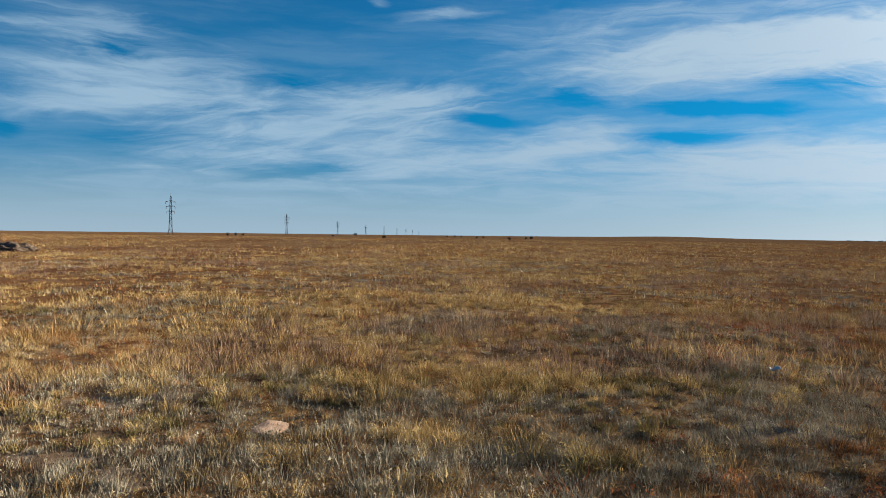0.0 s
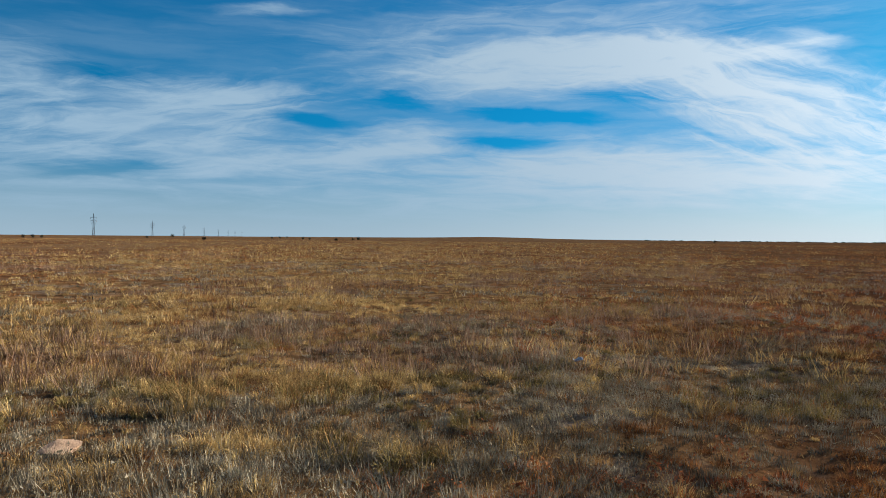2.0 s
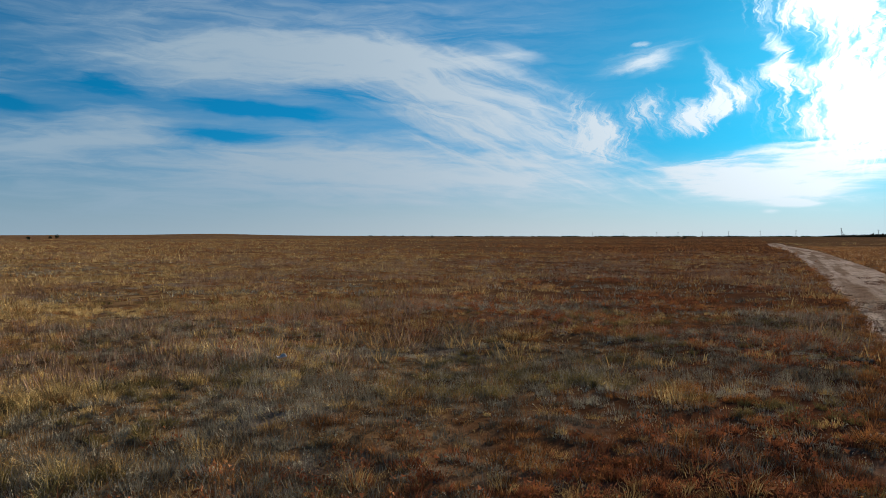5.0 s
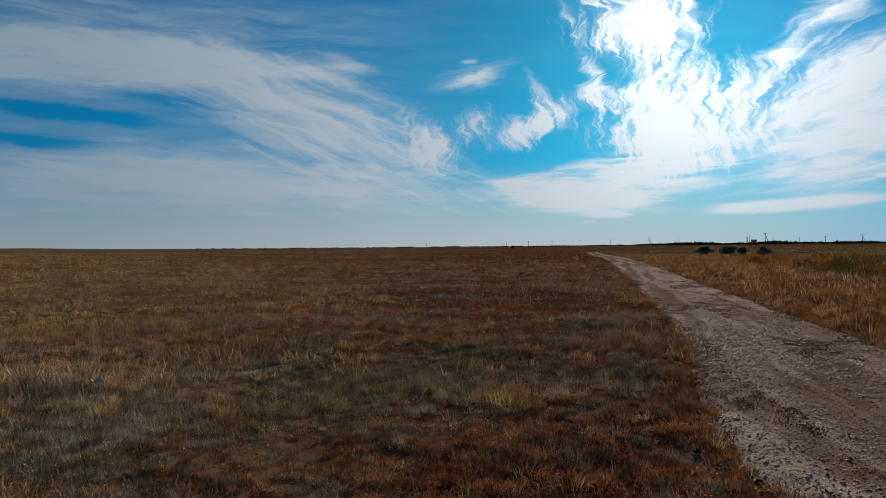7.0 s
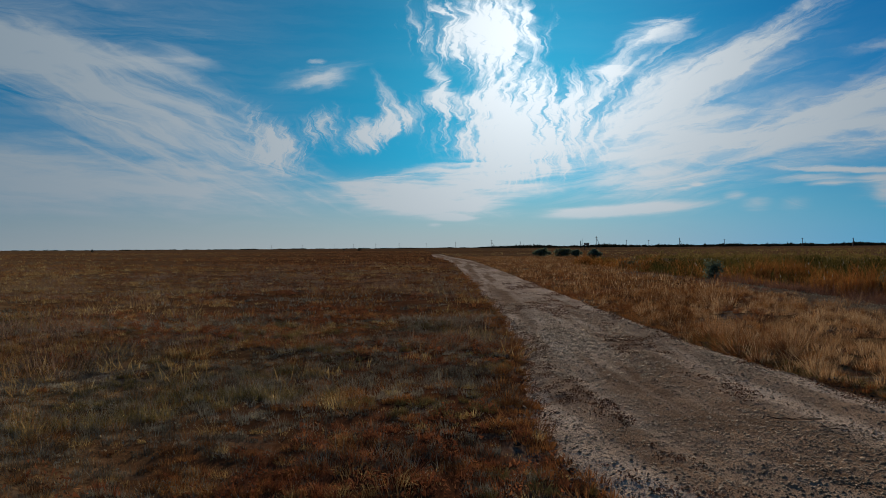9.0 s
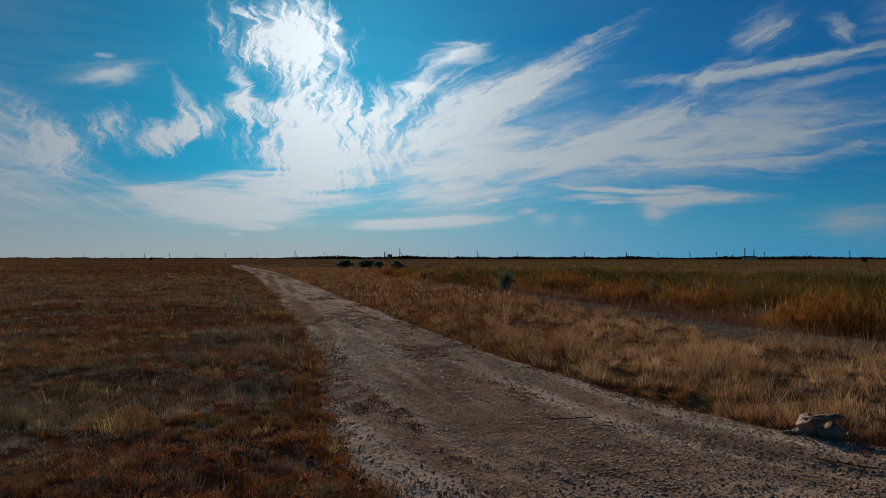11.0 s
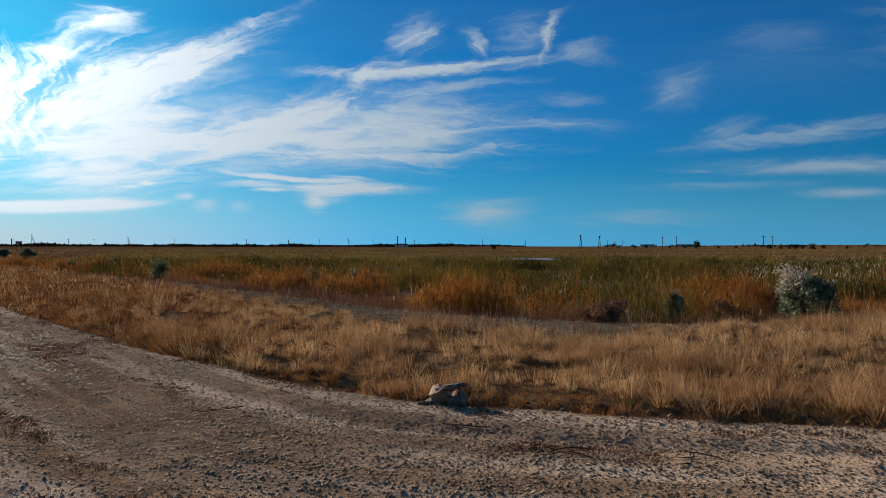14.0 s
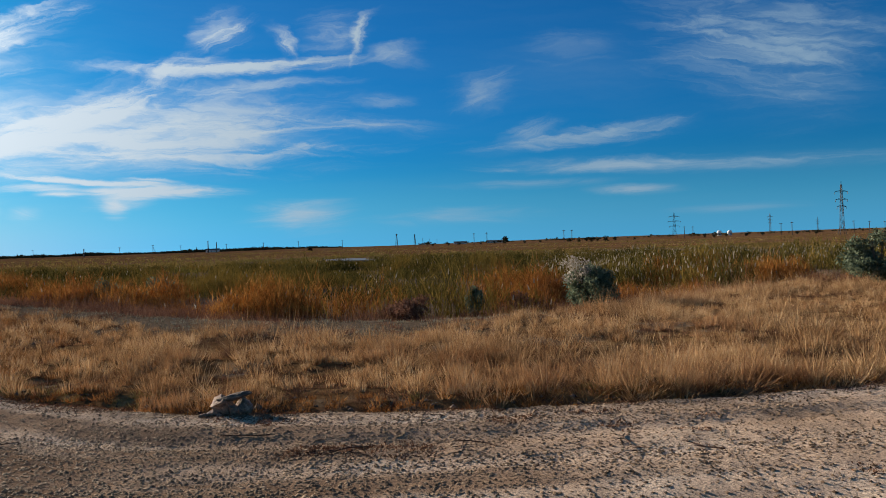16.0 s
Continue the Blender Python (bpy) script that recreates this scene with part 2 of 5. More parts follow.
sky = WT.nodes.new("ShaderNodeTexSky")
sky.sky_type, sky.sun_disc = "NISHITA", False
sky.sun_elevation, sky.sun_rotation = radians(SUN_EL), radians(SUN_AZ)
sky.air_density, sky.dust_density, sky.ozone_density = 1.0, 0.4, 3.0
tint = wmix(wrange(el_deg, 0.0, 14.0, 0.0, 1.0), (0.03, 0.46, 0.93), wmix(wrange(az_deg, 40.0, 100.0, 0.0, 1.0), (0.015, 0.59, 0.9), (0.01, 0.52, 0.99)))
blue = wmix(1.0, sky.outputs[0], tint, "MULTIPLY")
near_sun = wmath("MAXIMUM", wvec("DOT_PRODUCT", coord, SUN_DIR), 0.0)
halo = wmath("ADD", wmath("MULTIPLY", wmath("POWER", near_sun, 70.0), 9.0), wmath("MULTIPLY", wmath("POWER", near_sun, 10.0), 5.0))
lit = wmath("ADD", halo, wmath("MULTIPLY_ADD", wmath("POWER", near_sun, 4.0), 2.2, 5.0))
white = WT.nodes.new("ShaderNodeVectorMath")
white.operation = "SCALE"
WT.links.new(wmix(wmath("POWER", near_sun, 3.2), (0.62, 0.92, 1.2), (0.9, 0.98, 1.04)), white.inputs[0])
WT.links.new(lit, white.inputs["Scale"])
mist = vscale(wmix(wrange(az_deg, 60.0, 100.0, 0.0, 1.0), wmix(wrange(az_deg, 0.0, 45.0, 0.0, 1.0), (3.45, 4.75, 5.8), (4.2, 4.8, 5.2)), (0.85, 4.15, 7.2)), wmath("MULTIPLY_ADD", wmath("POWER", near_sun, 4.0), 0.9, 0.95))
hazed = wmix(wrange(el_deg, -0.5, 7.0, 0.97, 0.0), blue, mist)
haze = wmix(wmath("MULTIPLY", cover_amount, wrange(el_deg, 0.3, 3.2, 0.4, 1.0)), hazed, white.outputs[0])
back = WT.nodes.new("ShaderNodeBackground")
back.inputs["Strength"].default_value = 0.040
WT.links.new(haze, back.inputs["Color"])
WT.links.new(back.outputs[0], WT.nodes.new("ShaderNodeOutputWorld").inputs[0])

# ---- materials ----


def material(name):
    m = bpy.data.materials.new(name)
    m.use_nodes = True
    m.node_tree.nodes.clear()
    return m, m.node_tree


def link(t, a, b):
    t.links.new(a, b)


def ramp(t, fac, stops):
    n = t.nodes.new("ShaderNodeValToRGB")
    while len(n.color_ramp.elements) < len(stops):
        n.color_ramp.elements.new(0.5)
    for e, (p, c) in zip(n.color_ramp.elements, stops):
        e.position, e.color = p, (*c, 1)
    link(t, fac, n.inputs[0])
    return n.outputs[0]


def tex(t, vec, scale, detail=5.0, rough=0.6):
    n = t.nodes.new("ShaderNodeTexNoise")
    n.inputs["Scale"].default_value, n.inputs["Detail"].default_value, n.inputs["Roughness"].default_value = scale, detail, rough
    link(t, vec, n.inputs["Vector"])
    return n.outputs["Fac"]


def place_of(t):
    return t.nodes.new("ShaderNodeNewGeometry").outputs["Position"]


def mixc(t, fac, a, b, kind="MIX"):
    n = t.nodes.new("ShaderNodeMix")
    n.data_type, n.blend_type = "RGBA", kind
    for s, i in ((fac, 0), (a, 6), (b, 7)):
        if isinstance(s, (int, float)):
            n.inputs[i].default_value = s
        elif isinstance(s, tuple):
            n.inputs[i].default_value = (*s, 1)
        else:
            link(t, s, n.inputs[i])
    return n.outputs[2]


def span(t, val, a, b, c=0.0, d=1.0):
    n = t.nodes.new("ShaderNodeMapRange")
    n.interpolation_type = "SMOOTHSTEP"
    link(t, val, n.inputs[0])
    for i, s in enumerate((a, b, c, d)):
        n.inputs[i + 1].default_value = s
    return n.outputs[0]


def leafy(name, stops, through_light=0.16, patch=0.35, drift=None):
    """Dry or green blades: each blade its own tone, drifting in patches over the ground, with light passing through."""
    m, t = material(name)
    geo = t.nodes.new("ShaderNodeNewGeometry")
    p = geo.outputs["Position"]
    tones = None
    for value, weight in ((geo.outputs["Random Per Island"], 0.28), (span(t, tex(t, p, patch, 4.0), 0.32, 0.68), 0.26), (span(t, tex(t, p, 4.5, 3.0), 0.34, 0.66), 0.46)):
        one = t.nodes.new("ShaderNodeMath")
        one.operation = "MULTIPLY_ADD"
        link(t, value, one.inputs[0])
        one.inputs[1].default_value, one.inputs[2].default_value = weight, 0.0
        if tones:
            link(t, tones, one.inputs[2])
        tones = one.outputs[0]
    col = ramp(t, one.outputs[0], stops)
    if drift:
        col = mixc(t, span(t, tex(t, p, drift[0], 3.0), 0.5, 0.66), col, mixc(t, 0.55, col, drift[1]))
    dif, trl, mix = t.nodes.new("ShaderNodeBsdfDiffuse"), t.nodes.new("ShaderNodeBsdfTranslucent"), t.nodes.new("ShaderNodeMixShader")
    link(t, col, dif.inputs["Color"])
    link(t, col, trl.inputs["Color"])
    mix.inputs[0].default_value = through_light
    link(t, dif.outputs[0], mix.inputs[1])
    link(t, trl.outputs[0], mix.inputs[2])
    link(t, mix.outputs[0], t.nodes.new("ShaderNodeOutputMaterial").inputs[0])
    return m


def solid(name, stops, scale=3.0, rough=0.85, metal=0.0, bump=0.3, fine=40.0, rand=False):
    """A solid surface with coarse tone, fine grain and relief."""
    m, t = material(name)
    b = t.nodes.new("ShaderNodeBsdfPrincipled")
    p = t.nodes.new("ShaderNodeTexCoord").outputs["Object"]
    coarse, grain = tex(t, p, scale, 5.0), tex(t, p, fine, 4.0)
    add = t.nodes.new("ShaderNodeMath")
    add.operation = "MULTIPLY_ADD"
    link(t, grain, add.inputs[0])
    add.inputs[1].default_value = 0.4
    half = t.nodes.new("ShaderNodeMath")
    half.operation = "MULTIPLY_ADD"
    link(t, coarse, half.inputs[0])
    half.inputs[1].default_value, half.inputs[2].default_value = 0.8, -0.1
    if rand:
        isl = t.nodes.new("ShaderNodeMath")
        isl.operation = "MULTIPLY_ADD"
        link(t, t.nodes.new("ShaderNodeNewGeometry").outputs["Random Per Island"], isl.inputs[0])
        isl.inputs[1].default_value = 0.5
        link(t, half.outputs[0], isl.inputs[2])
        half.inputs[2].default_value = -0.3
        link(t, isl.outputs[0], add.inputs[2])
    else:
        link(t, half.outputs[0], add.inputs[2])
    link(t, ramp(t, add.outputs[0], stops), b.inputs["Base Color"])
    b.inputs["Roughness"].default_value, b.inputs["Metallic"].default_value = rough, metal
    b.inputs["Specular IOR Level"].default_value = 0.5 if rough < 0.7 else 0.15
    bp = t.nodes.new("ShaderNodeBump")
    bp.inputs["Strength"].default_value, bp.inputs["Distance"].default_value = bump, 0.02
    link(t, grain, bp.inputs["Height"])
    link(t, bp.outputs[0], b.inputs["Normal"])
    link(t, b.outputs[0], t.nodes.new("ShaderNodeOutputMaterial").inputs[0])
    return m


def ground_material():
    """Steppe soil: dry litter, grey silt in bare patches, rust-coloured herbs (also darkened for backlight), all at
    several sizes.
    """
    m, t = material("steppe_soil")
    b = t.nodes.new("ShaderNodeBsdfDiffuse")
    p = place_of(t)
    litter = ramp(t, tex(t, p, 2.2, 8.0, 0.7), [(0.28, (0.05, 0.028, 0.014)), (0.45, (0.14, 0.076, 0.035)), (0.58, (0.25, 0.145, 0.064)), (0.75, (0.38, 0.245, 0.12))])
    silt = ramp(t, tex(t, p, 6.0, 7.0, 0.7), [(0.3, (0.08, 0.063, 0.047)), (0.5, (0.18, 0.145, 0.11)), (0.7, (0.33, 0.27, 0.21))])
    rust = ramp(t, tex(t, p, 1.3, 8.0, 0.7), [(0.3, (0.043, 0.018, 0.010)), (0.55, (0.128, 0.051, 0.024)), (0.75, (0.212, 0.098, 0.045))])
    def share(name):
        n = t.nodes.new("ShaderNodeAttribute")
        n.attribute_name = name
        return n.outputs["Fac"]

    col = mixc(t, span(t, tex(t, p, 0.55, 5.0), 0.52, 0.64, 0.0, 0.8), litter, silt)
    stretch = t.nodes.new("ShaderNodeVectorMath")
    stretch.operation = "MULTIPLY"
    link(t, p, stretch.inputs[0])
    stretch.inputs[1].default_value = (0.05, 0.011, 1.0)
    col = mixc(t, span(t, tex(t, stretch.outputs[0], 1.0, 6.0), 0.47, 0.62, 0.0, 0.7), col, rust)
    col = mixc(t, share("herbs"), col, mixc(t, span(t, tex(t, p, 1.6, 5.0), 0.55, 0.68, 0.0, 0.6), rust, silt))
    col = mixc(t, share("mud"), col, mixc(t, 0.6, silt, (0.13, 0.085, 0.052)))
    link(t, col, b.inputs["Color"])
    b.inputs["Roughness"].default_value = 0.5
    bp = t.nodes.new("ShaderNodeBump")
    bp.inputs["Strength"].default_value, bp.inputs["Distance"].default_value = 0.7, 0.05
    link(t, tex(t, p, 9.0, 8.0, 0.7), bp.inputs["Height"])
    link(t, bp.outputs[0], b.inputs["Normal"])
    link(t, b.outputs[0], t.nodes.new("ShaderNodeOutputMaterial").inputs[0])
    return m


def road_material():
    """Packed pale earth with gravel, darker damp stains and wheel-swept dust, with sunlit paleness painted in to the
    south.
    """
    m, t = material("packed_earth")
    b = t.nodes.new("ShaderNodeBsdfDiffuse")
    p = place_of(t)
    earth = ramp(t, tex(t, p, 1.1, 7.0, 0.65), [(0.3, (0.175, 0.105, 0.064)), (0.5, (0.305, 0.19, 0.12)), (0.7, (0.44, 0.29, 0.19))])
    grit = ramp(t, tex(t, p, 55.0, 5.0, 0.75), [(0.35, (0.2, 0.19, 0.18)), (0.5, (0.85, 0.85, 0.85)), (0.68, (1.3, 1.27, 1.2))])
    dust = ramp(t, tex(t, p, 0.8, 6.0, 0.65), [(0.3, (0.50, 0.355, 0.25)), (0.5, (0.68, 0.50, 0.37)), (0.7, (0.78, 0.61, 0.47))])
    pale = t.nodes.new("ShaderNodeAttribute")
    pale.attribute_name = "dusty_sunlit"
    col = mixc(t, pale.outputs["Fac"], earth, dust)
    col = mixc(t, 0.8, col, grit, "MULTIPLY")
    col = mixc(t, span(t, tex(t, p, 0.45, 5.0), 0.55, 0.68, 0.0, 0.35), col, (0.16, 0.105, 0.07))
    link(t, col, b.inputs["Color"])
    b.inputs["Roughness"].default_value = 0.5
    bp = t.nodes.new("ShaderNodeBump")
    bp.inputs["Strength"].default_value, bp.inputs["Distance"].default_value = 0.8, 0.02
    link(t, tex(t, p, 38.0, 6.0, 0.75), bp.inputs["Height"])
    link(t, bp.outputs[0], b.inputs["Normal"])
    link(t, b.outputs[0], t.nodes.new("ShaderNodeOutputMaterial").inputs[0])
    return m


def water_material():
    m, t = material("still_water")
    b = t.nodes.new("ShaderNodeBsdfPrincipled")
    b.inputs["Base Color"].default_value = (0.03, 0.04, 0.05, 1)
    b.inputs["Roughness"].default_value = 0.58
    bp = t.nodes.new("ShaderNodeBump")
    bp.inputs["Strength"].default_value, bp.inputs["Distance"].default_value = 0.15, 0.02
    link(t, tex(t, place_of(t), 1.5, 3.0), bp.inputs["Height"])
    link(t, bp.outputs[0], b.inputs["Normal"])
    link(t, b.outputs[0], t.nodes.new("ShaderNodeOutputMaterial").inputs[0])
    return m


M_GROUND, M_ROAD, M_WATER = ground_material(), road_material(), water_material()
M_STRAW = leafy("straw_blades", [(0.15, (0.155, 0.092, 0.040)), (0.45, (0.375, 0.250, 0.098)), (0.7, (0.55, 0.395, 0.168)), (0.95, (0.71, 0.575, 0.29))], 0.14, drift=(0.25, (0.28, 0.125, 0.055)))
M_BROWN = leafy("brown_blades", [(0.15, (0.085, 0.040, 0.019)), (0.45, (0.24, 0.108, 0.038)), (0.7, (0.40, 0.19, 0.064)), (0.95, (0.56, 0.31, 0.12))], 0.10, drift=(0.3, (0.27, 0.088, 0.038)))
M_SAGE = leafy("sage_blades", [(0.15, (0.075, 0.062, 0.042)), (0.5, (0.245, 0.212, 0.148)), (0.75, (0.41, 0.365, 0.26)), (0.92, (0.51, 0.46, 0.34))], 0.05)
M_RED = leafy("rust_blades", [(0.15, (0.10, 0.040, 0.020)), (0.5, (0.27, 0.100, 0.044)), (0.75, (0.40, 0.165, 0.07)), (0.95, (0.53, 0.29, 0.125))], 0.12)
M_GREEN = leafy("olive_blades", [(0.15, (0.082, 0.066, 0.028)), (0.5, (0.225, 0.175, 0.066)), (0.75, (0.36, 0.265, 0.11)), (0.95, (0.53, 0.37, 0.17))], 0.06)
M_VERGE = leafy("verge_blades", [(0.15, (0.165, 0.085, 0.040)), (0.45, (0.385, 0.23, 0.112)), (0.7, (0.56, 0.37, 0.195)), (0.95, (0.73, 0.55, 0.34))], 0.18, 0.5, (0.4, (0.30, 0.15, 0.075)))
M_REED_GREEN = leafy("green_reeds", [(0.15, (0.022, 0.022, 0.007)), (0.45, (0.078, 0.068, 0.018)), (0.7, (0.165, 0.125, 0.034)), (0.95, (0.31, 0.225, 0.08))], 0.12, 0.12, (0.08, (0.36, 0.22, 0.05)))
M_REED_GOLD = leafy("golden_reeds", [(0.15, (0.12, 0.045, 0.012)), (0.45, (0.31, 0.13, 0.032)), (0.7, (0.48, 0.225, 0.058)), (0.95, (0.62, 0.37, 0.12))], 0.15, 0.2, (0.3, (0.22, 0.08, 0.03)))
M_REED_FAR = leafy("yellowing_far_reeds", [(0.15, (0.08, 0.06, 0.018)), (0.45, (0.18, 0.13, 0.04)), (0.7, (0.27, 0.185, 0.06)), (0.95, (0.38, 0.27, 0.10))], 0.2, 0.03, (0.02, (0.14, 0.15, 0.04)))
M_PLUME = leafy("reed_plumes", [(0.15, (0.216, 0.175, 0.125)), (0.6, (0.360, 0.315, 0.244)), (0.95, (0.418, 0.371, 0.290))], 0.25)
M_TWIG = leafy("purple_brown_twigs", [(0.15, (0.075, 0.037, 0.027)), (0.5, (0.188, 0.094, 0.062)), (0.95, (0.325, 0.188, 0.125))], 0.15)
M_STALK = leafy("grey_purple_stalks", [(0.15, (0.095, 0.056, 0.036)), (0.5, (0.235, 0.15, 0.098)), (0.95, (0.42, 0.295, 0.205))], 0.14)
M_TRODDEN = leafy("trodden_weeds", [(0.15, (0.062, 0.034, 0.022)), (0.5, (0.165, 0.085, 0.05)), (0.95, (0.34, 0.19, 0.115))], 0.05)
M_OLEASTER = leafy("silver_green_leaves", [(0.15, (0.05, 0.065, 0.042)), (0.5, (0.12, 0.15, 0.095)), (0.8, (0.20, 0.23, 0.155)), (0.98, (0.32, 0.35, 0.26))], 0.25, 1.5)
M_SILVER = leafy("pale_seed_heads", [(0.15, (0.24, 0.20, 0.16)), (0.6, (0.42, 0.37, 0.31)), (0.95, (0.58, 0.54, 0.48))], 0.3, 1.5)
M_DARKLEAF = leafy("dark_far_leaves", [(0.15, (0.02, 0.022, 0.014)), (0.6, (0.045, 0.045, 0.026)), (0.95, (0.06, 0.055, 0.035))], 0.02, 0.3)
M_BARK = solid("grey_bark", [(0.2, (0.05, 0.04, 0.032)), (0.8, (0.16, 0.13, 0.10))], 8.0, 0.9)
M_TWIGBARK = solid("dark_dry_twig", [(0.2, (0.045, 0.024, 0.016)), (0.8, (0.13, 0.075, 0.05))], 20.0, 0.9)
M_STEEL = solid("weathered_steel", [(0.2, (0.035, 0.038, 0.042)), (0.8, (0.085, 0.09, 0.095))], 0.6, 0.7, 0.3, 0.1)
M_WOOD = solid("tarred_pole_wood", [(0.2, (0.04, 0.032, 0.026)), (0.8, (0.11, 0.09, 0.075))], 1.5, 0.85)
M_CERAMIC = solid("insulator_glaze", [(0.2, (0.10, 0.07, 0.05)), (0.8, (0.16, 0.12, 0.09))], 4.0, 0.25)
M_STONE = solid("pale_limestone", [(0.25, (0.09, 0.056, 0.04)), (0.45, (0.235, 0.155, 0.112)), (0.6, (0.43, 0.305, 0.235)), (0.85, (0.64, 0.49, 0.39))], 7.0, 0.9, 0.0, 0.7, 60.0)
M_DARKSTONE = solid("dark_weathered_stone", [(0.2, (0.05, 0.035, 0.026)), (0.5, (0.12, 0.085, 0.064)), (0.85, (0.26, 0.19, 0.145))], 8.0, 0.9, 0.0, 0.7, 60.0)
M_SLAB = solid("tan_sandstone", [(0.2, (0.20, 0.13, 0.085)), (0.5, (0.34, 0.23, 0.155)), (0.8, (0.46, 0.34, 0.24))], 6.0, 0.92, 0.0, 0.6, 70.0)
M_GRAVEL = solid("mixed_gravel", [(0.15, (0.045, 0.027, 0.016)), (0.45, (0.135, 0.085, 0.051)), (0.7, (0.27, 0.178, 0.108)), (0.92, (0.48, 0.34, 0.215))], 3.0, 0.9, 0.0, 0.3, 80.0, rand=True)
M_CLOD = solid("brown_clods", [(0.2, (0.04, 0.026, 0.018)), (0.5, (0.10, 0.068, 0.047)), (0.85, (0.22, 0.16, 0.12))], 4.0, 0.95, 0.0, 0.4, 60.0, rand=True)
M_MOUND = solid("grey_rubble", [(0.2, (0.045, 0.031, 0.021)), (0.5, (0.105, 0.075, 0.051)), (0.85, (0.180, 0.130, 0.090))], 1.2, 0.95, 0.0, 0.9, 9.0)
M_WALL = solid("whitewashed_wall", [(0.2, (0.45, 0.44, 0.42)), (0.8, (0.72, 0.71, 0.68))], 0.4, 0.85)
M_ROOF = solid("grey_roof_sheet", [(0.2, (0.10, 0.09, 0.085)), (0.8, (0.2, 0.18, 0.165))], 0.5, 0.8)
M_TANK = solid("white_tank_paint", [(0.2, (0.70, 0.70, 0.70)), (0.8, (0.85, 0.85, 0.84))], 0.3, 0.5)
M_PANE = solid("dark_window", [(0.2, (0.02, 0.025, 0.03)), (0.8, (0.05, 0.055, 0.06))], 0.5, 0.15)
M_SCRAP = solid("white_plastic", [(0.2, (0.280, 0.270, 0.252)), (0.8, (0.440, 0.420, 0.381))], 8.0, 0.4)

# ---- lie of the land ----


def lattice(ix, iy, seed):
    h = (ix.astype(np.int64) * 374761393 + iy.astype(np.int64) * 668265263 + seed * 1274126177) & 0x7FFFFFFF
    h = ((h ^ (h >> 13)) * 1103515245) & 0x7FFFFFFF
    return ((h ^ (h >> 16)) & 0xFFFF) / 65535.0


def vnoise(x, y, seed=1):
    ix, iy = np.floor(x), np.floor(y)
    fx, fy = x - ix, y - iy
    fx, fy = fx * fx * (3 - 2 * fx), fy * fy * (3 - 2 * fy)
    a, b = lattice(ix, iy, seed), lattice(ix + 1, iy, seed)
    c, d = lattice(ix, iy + 1, seed), lattice(ix + 1, iy + 1, seed)
    return (a * (1 - fx) + b * fx) * (1 - fy) + (c * (1 - fx) + d * fx) * fy


def fbm(x, y, size, seed=1, octaves=3):
    s, amp, tot = 0.0, 1.0, 0.0
    for o in range(octaves):
        s = s + amp * vnoise(x / size * 2 ** o, y / size * 2 ** o, seed + o)
        tot += amp
        amp *= 0.5
    return s / tot


def step(a, b, v):
    k = np.clip((v - a) / (b - a), 0, 1)
    return k * k * (3 - 2 * k)


def smooth_line(points, n=24):
    """A Catmull-Rom curve through the points."""
    p = np.array(points, float)
    p = np.vstack([2 * p[0] - p[1], p, 2 * p[-1] - p[-2]])
    out = []
    for i in range(1, len(p) - 2):
        for k in np.linspace(0, 1, n, endpoint=False):
            out.append(0.5 * (2 * p[i] + (p[i + 1] - p[i - 1]) * k + (2 * p[i - 1] - 5 * p[i] + 4 * p[i + 1] - p[i + 2]) * k ** 2 + (3 * p[i] - p[i - 1] - 3 * p[i + 1] + p[i + 2]) * k ** 3))
    out.append(p[-2])
    return np.array(out)


def side_of(line, x, y):
    """Signed distance from a line (plus: to the right of its run) and the nearest index."""
    x, y = np.asarray(x, float).ravel(), np.asarray(y, float).ravel()
    best, sign, near = np.full(x.shape, 1e9), np.ones(x.shape), np.zeros(x.shape, int)
    for i in range(len(line) - 1):
        ax, ay = line[i][:2]
        dx, dy = line[i + 1][0] - ax, line[i + 1][1] - ay
        k = np.clip(((x - ax) * dx + (y - ay) * dy) / (dx * dx + dy * dy + 1e-12), 0, 1)
        d = np.hypot(x - ax - k * dx, y - ay - k * dy)
        s = np.where(dx * (y - ay) - dy * (x - ax) < 0, 1.0, -1.0)
        hit = d < best
        best, sign, near = np.where(hit, d, best), np.where(hit, s, sign), np.where(hit, i, near)
    return best * sign, near


# east, north and width of the track, from behind the viewer out to the horizon
ROAD = smooth_line([(-2, -60, 3.4), (1.6, -24, 3.5), (3.2, -10, 3.5), (3.7, -6.5, 3.5), (4.35, -4.2, 3.6), (5.1, -2.1, 3.8), (6.2, -0.15, 3.9), (7.4, 0.85, 3.7), (9.2, 2.1, 3.2), (13.4, 4.6, 2.6), (24.3, 11.2, 2.5), (34, 17.0, 2.5), (75, 42.4, 2.6), (104, 62.0, 2.6), (150, 92, 2.6)], 14)
VERGE = smooth_line([(220, 68), (60, 19.5), (36, 9.0), (24, 3.2), (16.5, 0.5), (13.4, -2.3), (10.8, -3.6), (10.8, -5.0), (11.8, -7.4), (13.2, -10.4), (15, -14.5), (16, -20), (14, -30), (0, -80)], 8)
SHORE = smooth_line([(220, 60), (90, 33), (52, 14.2), (31, 1.5), (24.5, -1.6), (20, -3.7), (17.4, -6.2), (16.4, -9.2), (17, -13), (18.4, -18.4), (18, -25), (14, -45), (0, -110)], 8)


